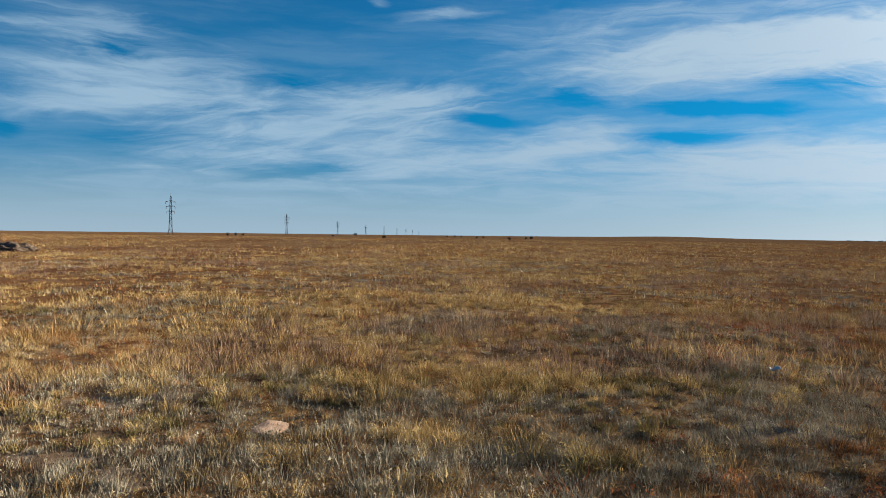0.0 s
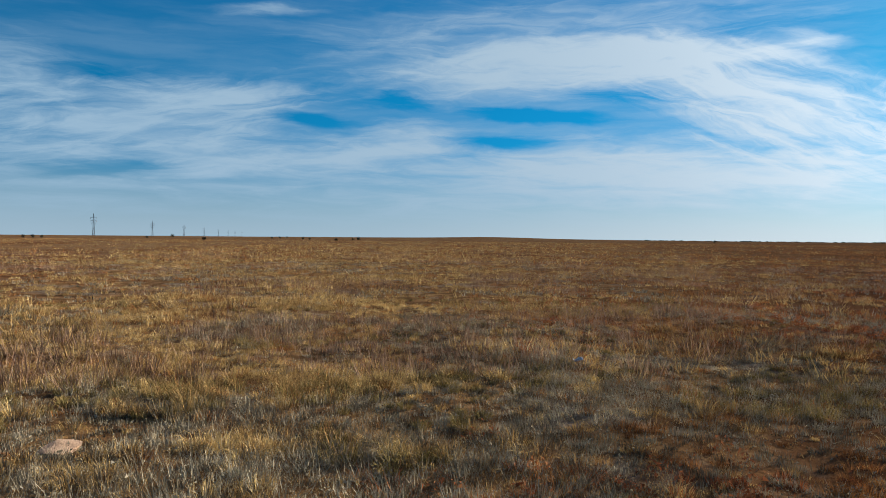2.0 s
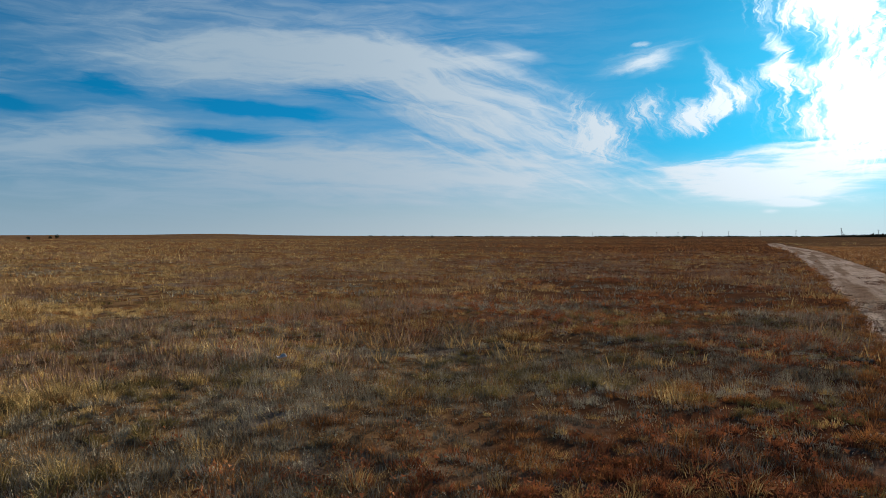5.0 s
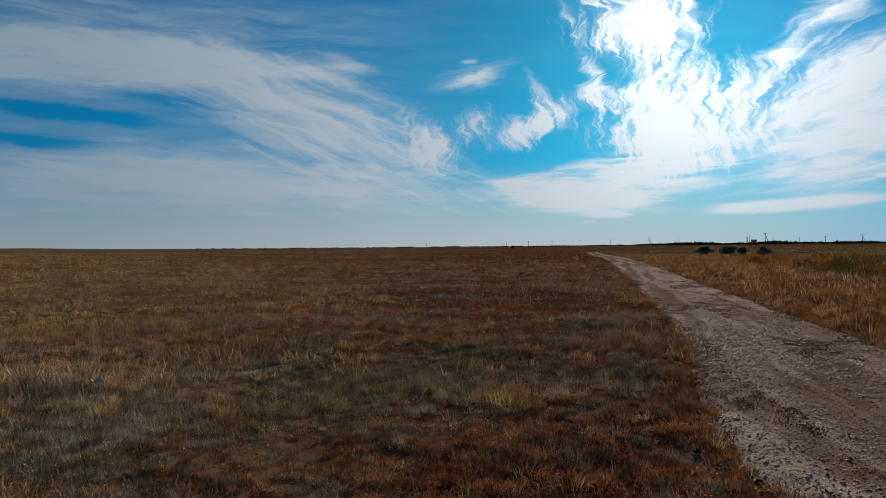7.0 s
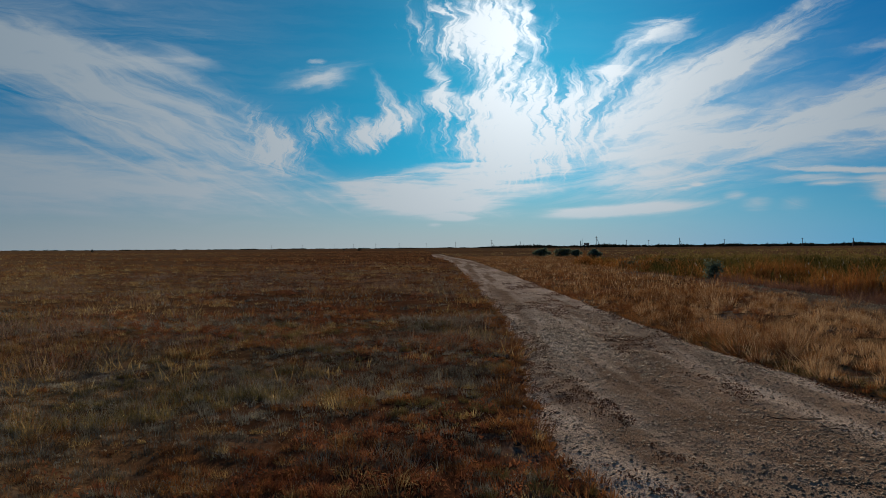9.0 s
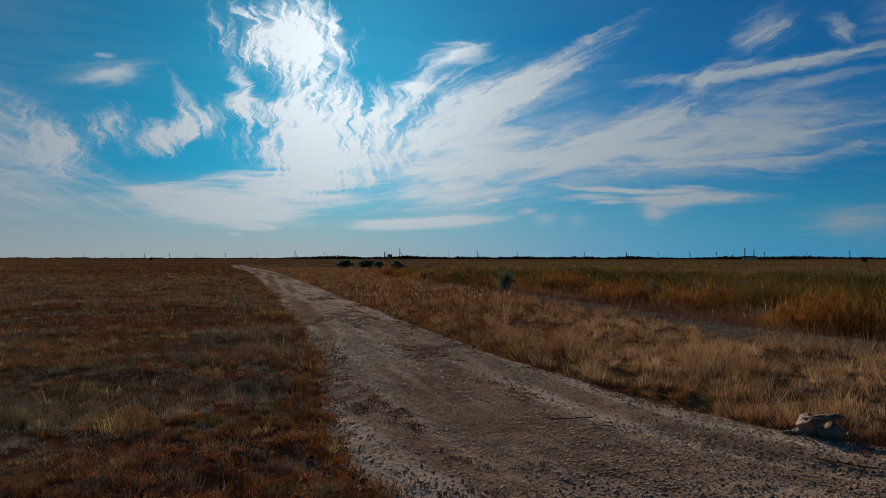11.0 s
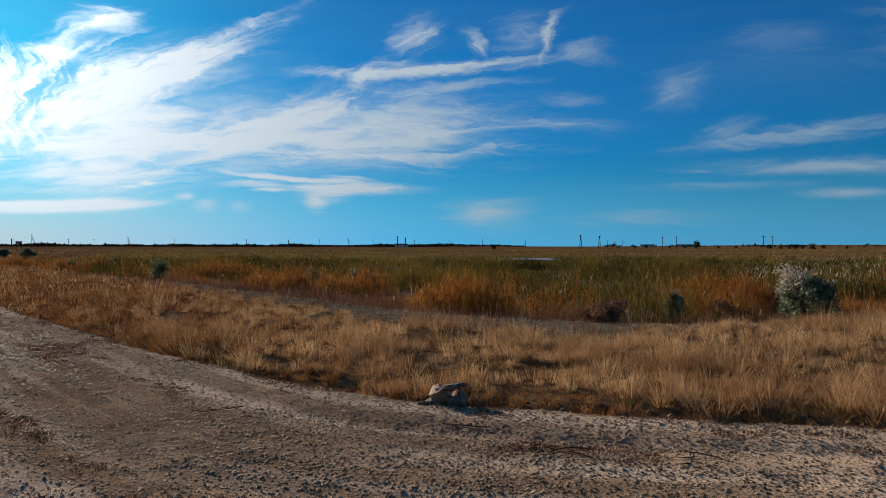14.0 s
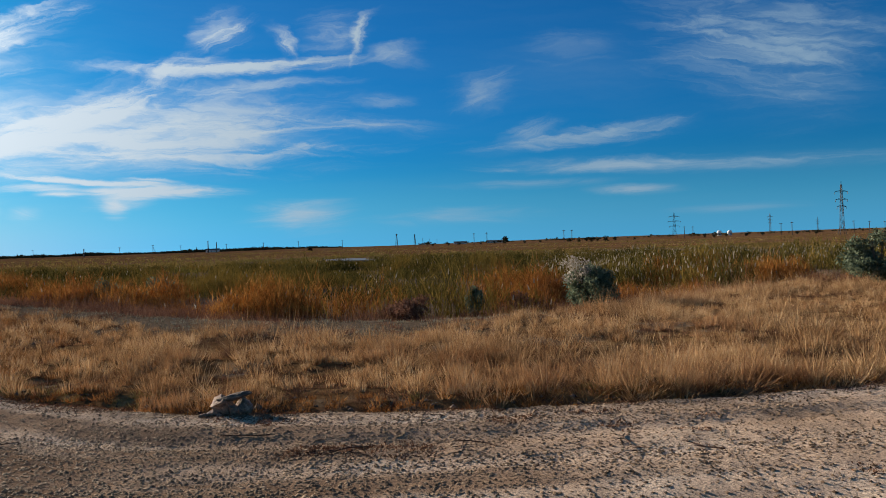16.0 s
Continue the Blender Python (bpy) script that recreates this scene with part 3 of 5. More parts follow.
def land(x, y):
    """Height of the ground, and the signed distances to track and shore."""
    shape = np.shape(x)
    x, y = np.ravel(x), np.ravel(y)
    rd, ri = side_of(ROAD, x, y)
    sd = -side_of(SHORE, x, y)[0]
    r = np.hypot(x, y)
    az = np.degrees(np.arctan2(x, y))
    z = (fbm(x, y, 3.0, 5) - 0.5) * 0.15 + (fbm(x, y, 0.7, 9, 2) - 0.5) * 0.09
    z = z * (1 - step(30, 120, r) * 0.5)
    z = z - 0.5 * step(-3.2, 1.0, sd) * (1 - 0.6 * step(150, 330, r))
    z = z + step(400, 3200, r) * (1.0 + 5.0 * np.exp(-((az - 17) / 4.0) ** 2) + 7.5 * step(108, 128, az) + 5.0 * np.exp(-((az - 14) / 16) ** 2) + 2.0 * np.exp(-((az + 12) / 14) ** 2) + 3.0 * np.exp(-((az - 103) / 3.0) ** 2))
    half = ROAD[ri, 2] / 2
    on = 1 - step(-0.25, 0.35, np.abs(rd) - half)
    z = z * (1 - on) - 0.11 * on
    return z.reshape(shape), rd.reshape(shape), sd.reshape(shape), half.reshape(shape)


def build_mesh(name, verts, faces, mat, smooth=False):
    """A mesh from arrays: verts (n, 3), faces (m, 3) or (m, 4)."""
    me = bpy.data.meshes.new(name)
    verts, faces = np.asarray(verts, np.float32), np.asarray(faces, np.int32)
    k = faces.shape[1]
    me.vertices.add(len(verts))
    me.vertices.foreach_set("co", verts.ravel())
    me.loops.add(faces.size)
    me.loops.foreach_set("vertex_index", faces.ravel())
    me.polygons.add(len(faces))
    me.polygons.foreach_set("loop_start", np.arange(0, faces.size, k, dtype=np.int32))
    me.update(calc_edges=True)
    if smooth:
        me.polygons.foreach_set("use_smooth", np.ones(len(faces), bool))
    me.materials.append(mat)
    return me


def grid_faces(rows, cols, wrap=False):
    i, j = np.meshgrid(np.arange(rows - 1), np.arange(cols if wrap else cols - 1), indexing="ij")
    a, b = i * cols + j, i * cols + (j + 1) % cols
    return np.stack([a, b, b + cols, a + cols], -1).reshape(-1, 4)


# ground: one sheet, fine near the viewer and coarse at the horizon
rings = np.concatenate([[0.05], np.geomspace(0.6, 60, 170), np.geomspace(62, 4900, 64)])
turns = np.radians(np.concatenate([np.arange(-50, 165, 0.6), np.arange(165.4, 310, 5.0)]))
RR, AA = np.meshgrid(rings, turns, indexing="ij")
GX, GY = RR * np.sin(AA), RR * np.cos(AA)
GZ = land(GX, GY)[0]
ground_mesh = build_mesh("ground", np.stack([GX, GY, GZ], -1).reshape(-1, 3), grid_faces(len(rings), len(turns), True)[:, ::-1], M_GROUND, True)
g_z, g_rd, g_sd, g_half = land(GX, GY)
bearing = (np.degrees(AA) + 180) % 360 - 180
# rust herbs by the track; the mask also darkens soil seen against the sun
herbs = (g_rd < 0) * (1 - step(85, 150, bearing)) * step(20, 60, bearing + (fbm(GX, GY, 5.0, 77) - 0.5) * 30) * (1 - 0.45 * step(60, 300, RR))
herbs = np.maximum(herbs, 0.3 * (g_rd > 0) * step(130, 200, RR))
mud = (g_rd > 0) * step(-0.6, 0.8, -side_of(VERGE, GX, GY)[0].reshape(GX.shape)) * (1 - step(120, 160, RR))
for key, value in (("herbs", herbs), ("mud", mud)):
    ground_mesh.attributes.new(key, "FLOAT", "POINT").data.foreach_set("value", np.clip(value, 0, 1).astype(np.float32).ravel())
tagged(new("ground", ground_mesh),
       "dry brown steppe soil with litter and bare silt", "ground", kind="structure")

# track: a crowned strip with two wheel ruts and ragged edges
tang = np.gradient(ROAD[:, :2], axis=0)
tang /= np.linalg.norm(tang, axis=1, keepdims=True)
reach = np.hypot(ROAD[:, 0], ROAD[:, 1])
run = np.concatenate([[0], np.cumsum(np.hypot(np.diff(ROAD[:, 0]), np.diff(ROAD[:, 1])) / np.clip((reach[1:] + reach[:-1]) / 2 * 0.006, 0.035, 0.4))])
fine = np.interp(np.linspace(0, run[-1], 1020), run, np.arange(len(ROAD)))
rc = np.stack([np.interp(fine, np.arange(len(ROAD)), ROAD[:, k]) for k in range(3)], -1)
tg = np.stack([np.interp(fine, np.arange(len(ROAD)), tang[:, k]) for k in range(2)], -1)
across = np.linspace(-1.18, 1.18, 65)
PX = rc[:, None, 0] + tg[:, None, 1] * across[None] * rc[:, None, 2] / 2
PY = rc[:, None, 1] - tg[:, None, 0] * across[None] * rc[:, None, 2] / 2
off = across[None] * rc[:, None, 2] / 2
wobble = (fbm(PX, PY, 1.2, 31) - 0.5) * 0.5
edge = np.abs(across)[None] + wobble * 0.5
rut = np.exp(-((np.abs(off + 0.12 + wobble * 0.3) - 0.85) / 0.2) ** 2)
along = np.concatenate([[0], np.cumsum(np.hypot(np.diff(rc[:, 0]), np.diff(rc[:, 1])))])[:, None] + 0 * off
wear = fbm(along / 7.0 + 3, (off + wobble * 0.25) / 0.34 + 90, 1.0, 52, 3)
PZ = 0.02 - 0.02 * (wear - 0.5) - 0.10 * step(0.82, 1.16, edge) - 0.035 * rut + (fbm(PX, PY, 0.5, 41) - 0.5) * 0.02 + (fbm(PX, PY, 0.16, 42, 3) - 0.5) * 0.024 + (fbm(PX, PY, 2.5, 43) - 0.5) * 0.015
road_mesh = build_mesh("road", np.stack([PX, PY, PZ], -1).reshape(-1, 3), grid_faces(len(rc), 65), M_ROAD, True)
# dust at edge and ruts; the southward rise paints the sunlit stretch paler
dusty_sunlit = step(0.1, 0.8, across[None] + wobble * 1.4 + 0.9 * step(-1.0, -5.0, PY)) * (0.5 + 0.5 * step(0.35, 0.6, fbm(PX, PY, 1.5, 47)))
dusty_sunlit = np.maximum(dusty_sunlit, 0.6 * step(0.6, 0.9, -across[None] + wobble) + 0.55 * step(14, 40, PX) * step(0.3, 0.7, fbm(PX, PY, 2.0, 48)))
dusty_sunlit = np.maximum(dusty_sunlit, 0.75 * rut * step(0.3, 0.55, fbm(PX, PY, 1.7, 49)))
dusty_sunlit = np.clip(dusty_sunlit * 0.4 + 0.8 * step(0.42, 0.6, wear) + 0.3 * step(-1.0, -5.0, PY), 0, 1)
road_mesh.attributes.new("dusty_sunlit", "FLOAT", "POINT").data.foreach_set("value", np.clip(dusty_sunlit, 0, 1).astype(np.float32).ravel())
tagged(new("road", road_mesh),
       "rutted pale earth and gravel farm track", "dirt road", kind="structure")

# ---- cover of blades ----
RNG = np.random.default_rng(7)


def scatter(n, az0, az1, r0, r1, power=1.0):
    """Random places in a ring sector; power below 2 crowds them towards the viewer."""
    a = np.radians(RNG.uniform(az0, az1, n))
    u = RNG.uniform(0, 1, n)
    r = (r0 ** power + u * (r1 ** power - r0 ** power)) ** (1 / power) if power else r0 * (r1 / r0) ** u
    return r * np.sin(a), r * np.cos(a)


def blades(x, y, z, height, width, lean, segs=2, spread=None):
    """Tapered bent blades, one to a place. Returns verts and triangles."""
    n = len(x)
    face, way = RNG.uniform(0, 2 * np.pi, n), RNG.uniform(0, 2 * np.pi, n) if spread is None else spread
    wx, wy = np.cos(face) * width / 2, np.sin(face) * width / 2
    lx, ly = np.cos(way) * lean * height, np.sin(way) * lean * height
    base = np.stack([x, y, z - 0.02], -1)
    w = np.stack([wx, wy, np.zeros(n)], -1)
    tip = base + np.stack([lx, ly, height * np.sqrt(np.clip(1 - lean ** 2, 0.1, 1)) + 0.02], -1)
    if segs == 1:
        v = np.stack([base - w, base + w, tip], 1)
        return v.reshape(-1, 3), np.arange(3 * n).reshape(-1, 3)
    mid = base + np.stack([lx * 0.3, ly * 0.3, height * 0.58], -1)
    v = np.stack([base - w, base + w, mid - w * 0.75, mid + w * 0.75, tip], 1)
    f = np.array([[0, 1, 3], [0, 3, 2], [2, 3, 4]])
    return v.reshape(-1, 3), (np.arange(n)[:, None, None] * 5 + f[None]).reshape(-1, 3)


def joined(pieces):
    vs, fs, k = [], [], 0
    for v, f in pieces:
        vs.append(v)
        fs.append(f + k)
        k += len(v)
    return np.vstack(vs), np.vstack(fs)


def cover(name, pieces, mat, label, category):
    v, f = joined(pieces)
    return tagged(new(name, build_mesh(name, v, f, mat)), label, category, kind="stuff")


def tufts(x, y, count, radius, height, width, lean, segs=2):
    """Tufts of blades that spread outwards from each place."""
    n = len(x)
    own = np.clip(RNG.lognormal(-0.08, 0.33, n), 0.45, 1.9) * (0.68 + 0.75 * step(0.42, 0.62, fbm(x, y, 1.5, 201, 2)))
    k = np.repeat(np.arange(n), count)
    way = RNG.uniform(0, 2 * np.pi, len(k))
    d = np.sqrt(RNG.uniform(0, 1, len(k))) * radius * own[k]
    bx, by = x[k] + np.cos(way) * d, y[k] + np.sin(way) * d
    z = land(x, y)[0][k]
    h = height * own[k] * RNG.uniform(0.55, 1.15, len(k)) * (1 - 0.35 * d / (radius * 1.3))
    return blades(bx, by, z, h, width * RNG.uniform(0.7, 1.3, len(k)), np.clip(lean * (0.3 + d / radius) * RNG.uniform(0.5, 1.4, len(k)), 0, 0.9), segs, way + RNG.normal(0, 0.5, len(k)))


def cushions(x, y, count, radius, height, size):
    """Low domes of small leaves turned every way, with dark gaps between."""
    n = len(x)
    own = np.clip(RNG.lognormal(-0.08, 0.35, n), 0.5, 1.9)
    k = np.repeat(np.arange(n), count)
    way, u = RNG.uniform(0, 2 * np.pi, len(k)), np.sqrt(RNG.uniform(0, 1, len(k)))
    top = height * own[k] * (1 - 0.75 * u ** 2)
    c = np.stack([x[k] + np.cos(way) * u * radius * own[k], y[k] + np.sin(way) * u * radius * own[k], land(x, y)[0][k] + top * RNG.uniform(0.35, 1.1, len(k))], -1)
    tri = RNG.normal(0, 1, (len(k), 3, 3)) * size * np.array([1, 1, 1.15]) * RNG.uniform(0.6, 1.3, (len(k), 1, 1))
    tri -= tri.mean(1, keepdims=True)
    return (c[:, None] + tri).reshape(-1, 3), np.arange(3 * len(k)).reshape(-1, 3)


def near_tufts(x, y, count, radius, height, width, lean):
    """Tufts with bent blades close by and straight ones further off."""
    close = np.hypot(x, y) < 8.0
    return [tufts(x[close], y[close], int(count * 1.2), radius, height, width * 0.8, lean, 2), tufts(x[~close], y[~close], count, radius, height, width, lean, 1)]


def steppe_places(n, az0, az1, r0, r1, power, keep):
    x, y = scatter(n, az0, az1, r0, r1, power)
    z, rd, sd, half = land(x, y)
    az, r = np.degrees(np.arctan2(x, y)), np.hypot(x, y)
    ok = RNG.uniform(0, 1, n) < keep(x, y, rd, sd, half, az, r)
    return x[ok], y[ok]


def off_track(rd, half, soft=0.3):
    return step(-0.15, soft, np.abs(rd) - half)


def ragged(x, y, rd, half):
    """Half width of the track where plants creep in from the side."""
    return half + (fbm(x, y, 1.3, 119) - 0.52) * 1.2


def west(rd, half):
    """Open steppe on the viewer's side of the track."""
    return np.where(rd < 0, off_track(rd, half), 0.0)


def east(rd, half, x, y):
    """The verge between track and silt strip."""
    vd = -side_of(VERGE, x, y)[0] + (fbm(x, y, 1.8, 61) - 0.5) * 2.0
    return np.where(rd > 0, off_track(rd, half), 0.0) * (1 - step(0.2, 1.6, vd))


# russet share rises towards the sun, partly to darken the backlit steppe
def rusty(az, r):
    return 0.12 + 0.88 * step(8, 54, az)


def sage_mask(x, y):
    r, az = np.hypot(x, y), np.degrees(np.arctan2(x, y))
    fringe = step(7.4, 5.8, r + (fbm(x, y, 1.4, 73) - 0.5) * 3.5) * (1 - step(38, 52, az)) * 0.9
    spots = 0.8 * step(30, 46, az) * step(0.52, 0.6, fbm(x, y, 1.2, 75))
    return np.maximum(np.maximum(step(0.51, 0.59, fbm(x, y, 3.2, 71)), fringe), spots)


AZ0, AZ1 = -36, 84


def gaps(x, y):
    """Bare spots between tufts."""
    return step(0.38, 0.5, fbm(x, y, 0.55, 101, 2))


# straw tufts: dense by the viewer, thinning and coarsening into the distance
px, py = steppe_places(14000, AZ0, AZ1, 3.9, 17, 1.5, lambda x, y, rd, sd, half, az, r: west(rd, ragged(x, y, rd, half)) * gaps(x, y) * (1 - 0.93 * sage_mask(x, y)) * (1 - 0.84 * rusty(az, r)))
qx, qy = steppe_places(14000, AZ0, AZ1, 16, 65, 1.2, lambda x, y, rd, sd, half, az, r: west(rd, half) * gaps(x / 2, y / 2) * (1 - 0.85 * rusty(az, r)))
bx, by = steppe_places(2600, 84, 324, 0.7, 11, 1.3, lambda x, y, rd, sd, half, az, r: west(rd, half) * gaps(x, y))
fx, fy = steppe_places(600, AZ0, AZ1, 0.7, 4.1, 1.5, lambda x, y, rd, sd, half, az, r: west(rd, half) * gaps(x, y))
hx, hy = steppe_places(3000, 84, 324, 10, 90, 1.2, lambda x, y, rd, sd, half, az, r: west(rd, half) * gaps(x / 2, y / 2))
rear = [tufts(np.append(bx, fx), np.append(by, fy), 22, 0.09, 0.12, 0.01, 0.85, 1), tufts(hx, hy, 8, 0.2, 0.2, 0.04, 0.7, 1)]
cover("straw_grass", [*rear, *near_tufts(px, py, 62, 0.085, 0.12, 0.0058, 0.88), tufts(qx, qy, 18, 0.16, 0.15, 0.024, 0.85, 1)], M_STRAW, "pale straw-coloured tufts of dry steppe grass", "dry grass")
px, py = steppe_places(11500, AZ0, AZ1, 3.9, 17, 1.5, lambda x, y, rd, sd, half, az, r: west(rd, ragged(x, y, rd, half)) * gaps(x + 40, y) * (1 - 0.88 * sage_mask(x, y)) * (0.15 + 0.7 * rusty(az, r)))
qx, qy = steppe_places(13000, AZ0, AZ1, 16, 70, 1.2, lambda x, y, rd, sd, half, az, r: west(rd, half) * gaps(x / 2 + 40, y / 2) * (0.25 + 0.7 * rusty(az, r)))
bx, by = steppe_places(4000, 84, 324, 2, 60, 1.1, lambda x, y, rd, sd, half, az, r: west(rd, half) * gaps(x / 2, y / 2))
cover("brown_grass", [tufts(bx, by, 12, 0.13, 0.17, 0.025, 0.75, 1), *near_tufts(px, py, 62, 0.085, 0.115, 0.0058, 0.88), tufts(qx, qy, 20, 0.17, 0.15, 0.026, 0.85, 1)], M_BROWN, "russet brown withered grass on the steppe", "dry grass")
px, py = steppe_places(13000, AZ0, AZ1, 3.9, 17, 1.4, lambda x, y, rd, sd, half, az, r: west(rd, ragged(x, y, rd, half)) * (0.14 + 0.86 * sage_mask(x, y)))
qx, qy = steppe_places(6000, AZ0, AZ1, 15, 50, 1.2, lambda x, y, rd, sd, half, az, r: west(rd, half) * (0.1 + 0.8 * sage_mask(x, y)))
bx, by = steppe_places(2600, 84, 324, 0.7, 11, 1.3, lambda x, y, rd, sd, half, az, r: west(rd, half))
fx, fy = steppe_places(900, AZ0, AZ1, 0.7, 4.1, 1.5, lambda x, y, rd, sd, half, az, r: west(rd, half))
cover("sagebrush", [tufts(np.append(bx, fx), np.append(by, fy), 18, 0.06, 0.075, 0.014, 0.8, 1), tufts(px, py, 30, 0.075, 0.10, 0.0065, 0.5, 1), cushions(px[::3], py[::3], 26, 0.07, 0.07, 0.006), tufts(qx, qy, 16, 0.25, 0.13, 0.03, 0.6, 1)], M_SAGE, "low grey-green wormwood between the grass tufts", "wormwood")
px, py = steppe_places(7000, 5, AZ1, 3.9, 26, 1.3, lambda x, y, rd, sd, half, az, r: west(rd, ragged(x, y, rd, half)) * step(0.48, 0.58, fbm(x, y, 2.4, 83)) * (0.1 + 0.9 * step(12, 46, az)))
cover("rust_herb", [tufts(px[::2], py[::2], 44, 0.07, 0.13, 0.009, 0.85, 1), cushions(px[1::2], py[1::2], 56, 0.10, 0.12, 0.009)], M_RED, "rust-red saltwort herbs in patches beside the track", "herb")
px, py = steppe_places(3400, AZ0, AZ1, 3.9, 18, 1.3, lambda x, y, rd, sd, half, az, r: west(rd, ragged(x, y, rd, half)) * step(0.55, 0.62, fbm(x, y, 1.5, 97)))
cover("olive_grass", near_tufts(px, py, 70, 0.07, 0.14, 0.007, 0.82), M_GREEN, "olive green grass clumps low in the steppe", "grass")
# low undergrowth that fills the ground between the tufts
px, py = steppe_places(9000, AZ0, AZ1, 3.9, 13, 1.4, lambda x, y, rd, sd, half, az, r: west(rd, ragged(x, y, rd, half)) * (1 - 0.6 * rusty(az, r)))
cover("undergrowth", [tufts(px[::2], py[::2], 20, 0.11, 0.05, 0.009, 0.9, 1)], M_STRAW, "short trampled straw undergrowth between tufts", "undergrowth")
cover("grey_undergrowth", [cushions(px[1::2], py[1::2], 24, 0.12, 0.04, 0.006)], M_SAGE, "short greyish undergrowth between tufts", "undergrowth")
# a few taller tussocks
px, py = steppe_places(700, AZ0, AZ1, 6.5, 24, 1.3, lambda x, y, rd, sd, half, az, r: west(rd, ragged(x, y, rd, half)) * step(0.35, 0.6, fbm(x, y, 3.0, 57)) * (1 - 0.8 * step(24, 44, az)))
cover("tussock_grass", near_tufts(px, py, 90, 0.11, 0.19, 0.0062, 0.8), M_STRAW, "taller straw-coloured tussocks standing above the steppe", "dry grass")
# far steppe: broad tufts that break up the plain
qx, qy = steppe_places(40000, AZ0, AZ1, 45, 420, 1.1, lambda x, y, rd, sd, half, az, r: west(rd, ragged(x, y, rd, half)) * (0.2 + 0.8 * step(0.35, 0.6, fbm(x, y / 3, 14, 55))))
tan = RNG.uniform(0, 1, len(qx)) > 0.25 + 0.7 * rusty(np.degrees(np.arctan2(qx, qy)), 0)
ex, ey = steppe_places(8000, 58, 152, 110, 520, 1.0, lambda x, y, rd, sd, half, az, r: np.where(rd > 0, 1.0, 0.0) * step(0.42, 0.58, fbm(x / 3, y, 14, 255)))
marsh = RNG.uniform(0, 1, len(ex)) < 0.3
cover("far_grass", [tufts(ex[marsh], ey[marsh], 6, 0.8, 0.3, 0.12, 0.4, 1), tufts(qx[~tan], qy[~tan], 7, 0.6, 0.24, 0.09, 0.4, 1)], M_BROWN, "withered russet grass thinning out towards the horizon", "dry grass")
cover("far_straw", [tufts(ex[~marsh], ey[~marsh], 6, 0.8, 0.3, 0.12, 0.4, 1), tufts(qx[tan], qy[tan], 7, 0.6, 0.24, 0.09, 0.4, 1)], M_STRAW, "pale straw grass thinning out towards the horizon", "dry grass")
# uneven clumps standing above the middle distance, tawny and purple-brown
px, py = steppe_places(9000, AZ0, AZ1, 9, 75, 1.15, lambda x, y, rd, sd, half, az, r: west(rd, half) * step(0.47, 0.6, fbm(x, y, 4.5, 301)) * (1 - 0.55 * rusty(az, r)))
cover("clump_grass", [tufts(px, py, 26, 0.24, 0.25, 0.016, 0.7, 1)], M_STRAW, "tawny clumps standing above the lower steppe grass", "dry grass")
px, py = steppe_places(9000, AZ0, AZ1, 8, 75, 1.15, lambda x, y, rd, sd, half, az, r: west(rd, half) * step(0.47, 0.58, fbm(x, y, 5.5, 311)))
cover("stalk_grass", [tufts(px, py, 24, 0.3, 0.27, 0.013, 0.45, 1)], M_STALK, "grey-purple patches of thin dead stalks in the steppe", "dead stalks")
# tall dry grass on the verge
px, py = steppe_places(12000, 55, 158, 4.5, 26, 1.4, lambda x, y, rd, sd, half, az, r: east(rd, half, x, y) * (0.15 + 0.85 * step(0.36, 0.52, fbm(x, y, 0.9, 67))))
qx, qy = steppe_places(12000, 52, 82, 20, 120, 1.2, lambda x, y, rd, sd, half, az, r: east(rd, half, x, y))
# darker russet tufts on the sun side imitate verge grass seen against the light
near_backlit = RNG.uniform(0, 1, len(px)) < 0.75 * step(95, 76, np.degrees(np.arctan2(px, py)))
far_backlit = RNG.uniform(0, 1, len(qx)) < 0.75
cover("verge_backlit_grass", [tufts(px[near_backlit], py[near_backlit], 60, 0.11, 0.24, 0.009, 0.7, 1), tufts(qx[far_backlit], qy[far_backlit], 12, 0.3, 0.24, 0.03, 0.6, 1)], M_BROWN, "russet grass along the track verge, darkened for backlight", "dry grass")
px, py, qx, qy = px[~near_backlit], py[~near_backlit], qx[~far_backlit], qy[~far_backlit]
cover("verge_grass", [tufts(px[::2], py[::2], 60, 0.10, 0.34, 0.0085, 0.6, 1), tufts(px[1::2], py[1::2], 52, 0.13, 0.21, 0.009, 0.8, 1), tufts(qx, qy, 12, 0.3, 0.28, 0.03, 0.5, 1)], M_VERGE, "tall tawny dry grass along the track verge", "dry grass")
px, py = steppe_places(7000, 55, 158, 4.5, 26, 1.4, lambda x, y, rd, sd, half, az, r: east(rd, half, x, y))
cover("verge_weeds", [tufts(px, py, 30, 0.14, 0.12, 0.010, 0.9, 1)], M_TRODDEN, "dark brown withered weeds low in the verge grass", "herb")
px, py = steppe_places(9000, 70, 150, 4.5, 16, 1.4, lambda x, y, rd, sd, half, az, r: np.where(rd > 0, 1.0, 0.0) * np.exp(-((np.abs(rd) - half - 0.35) / 0.3) ** 2) * step(0.5, 0.6, fbm(x, y, 1.1, 233)))
cover("verge_greens", [tufts(px, py, 40, 0.08, 0.09, 0.010, 0.85, 1)], M_GREEN, "low olive green weeds fringing the verge", "weeds")
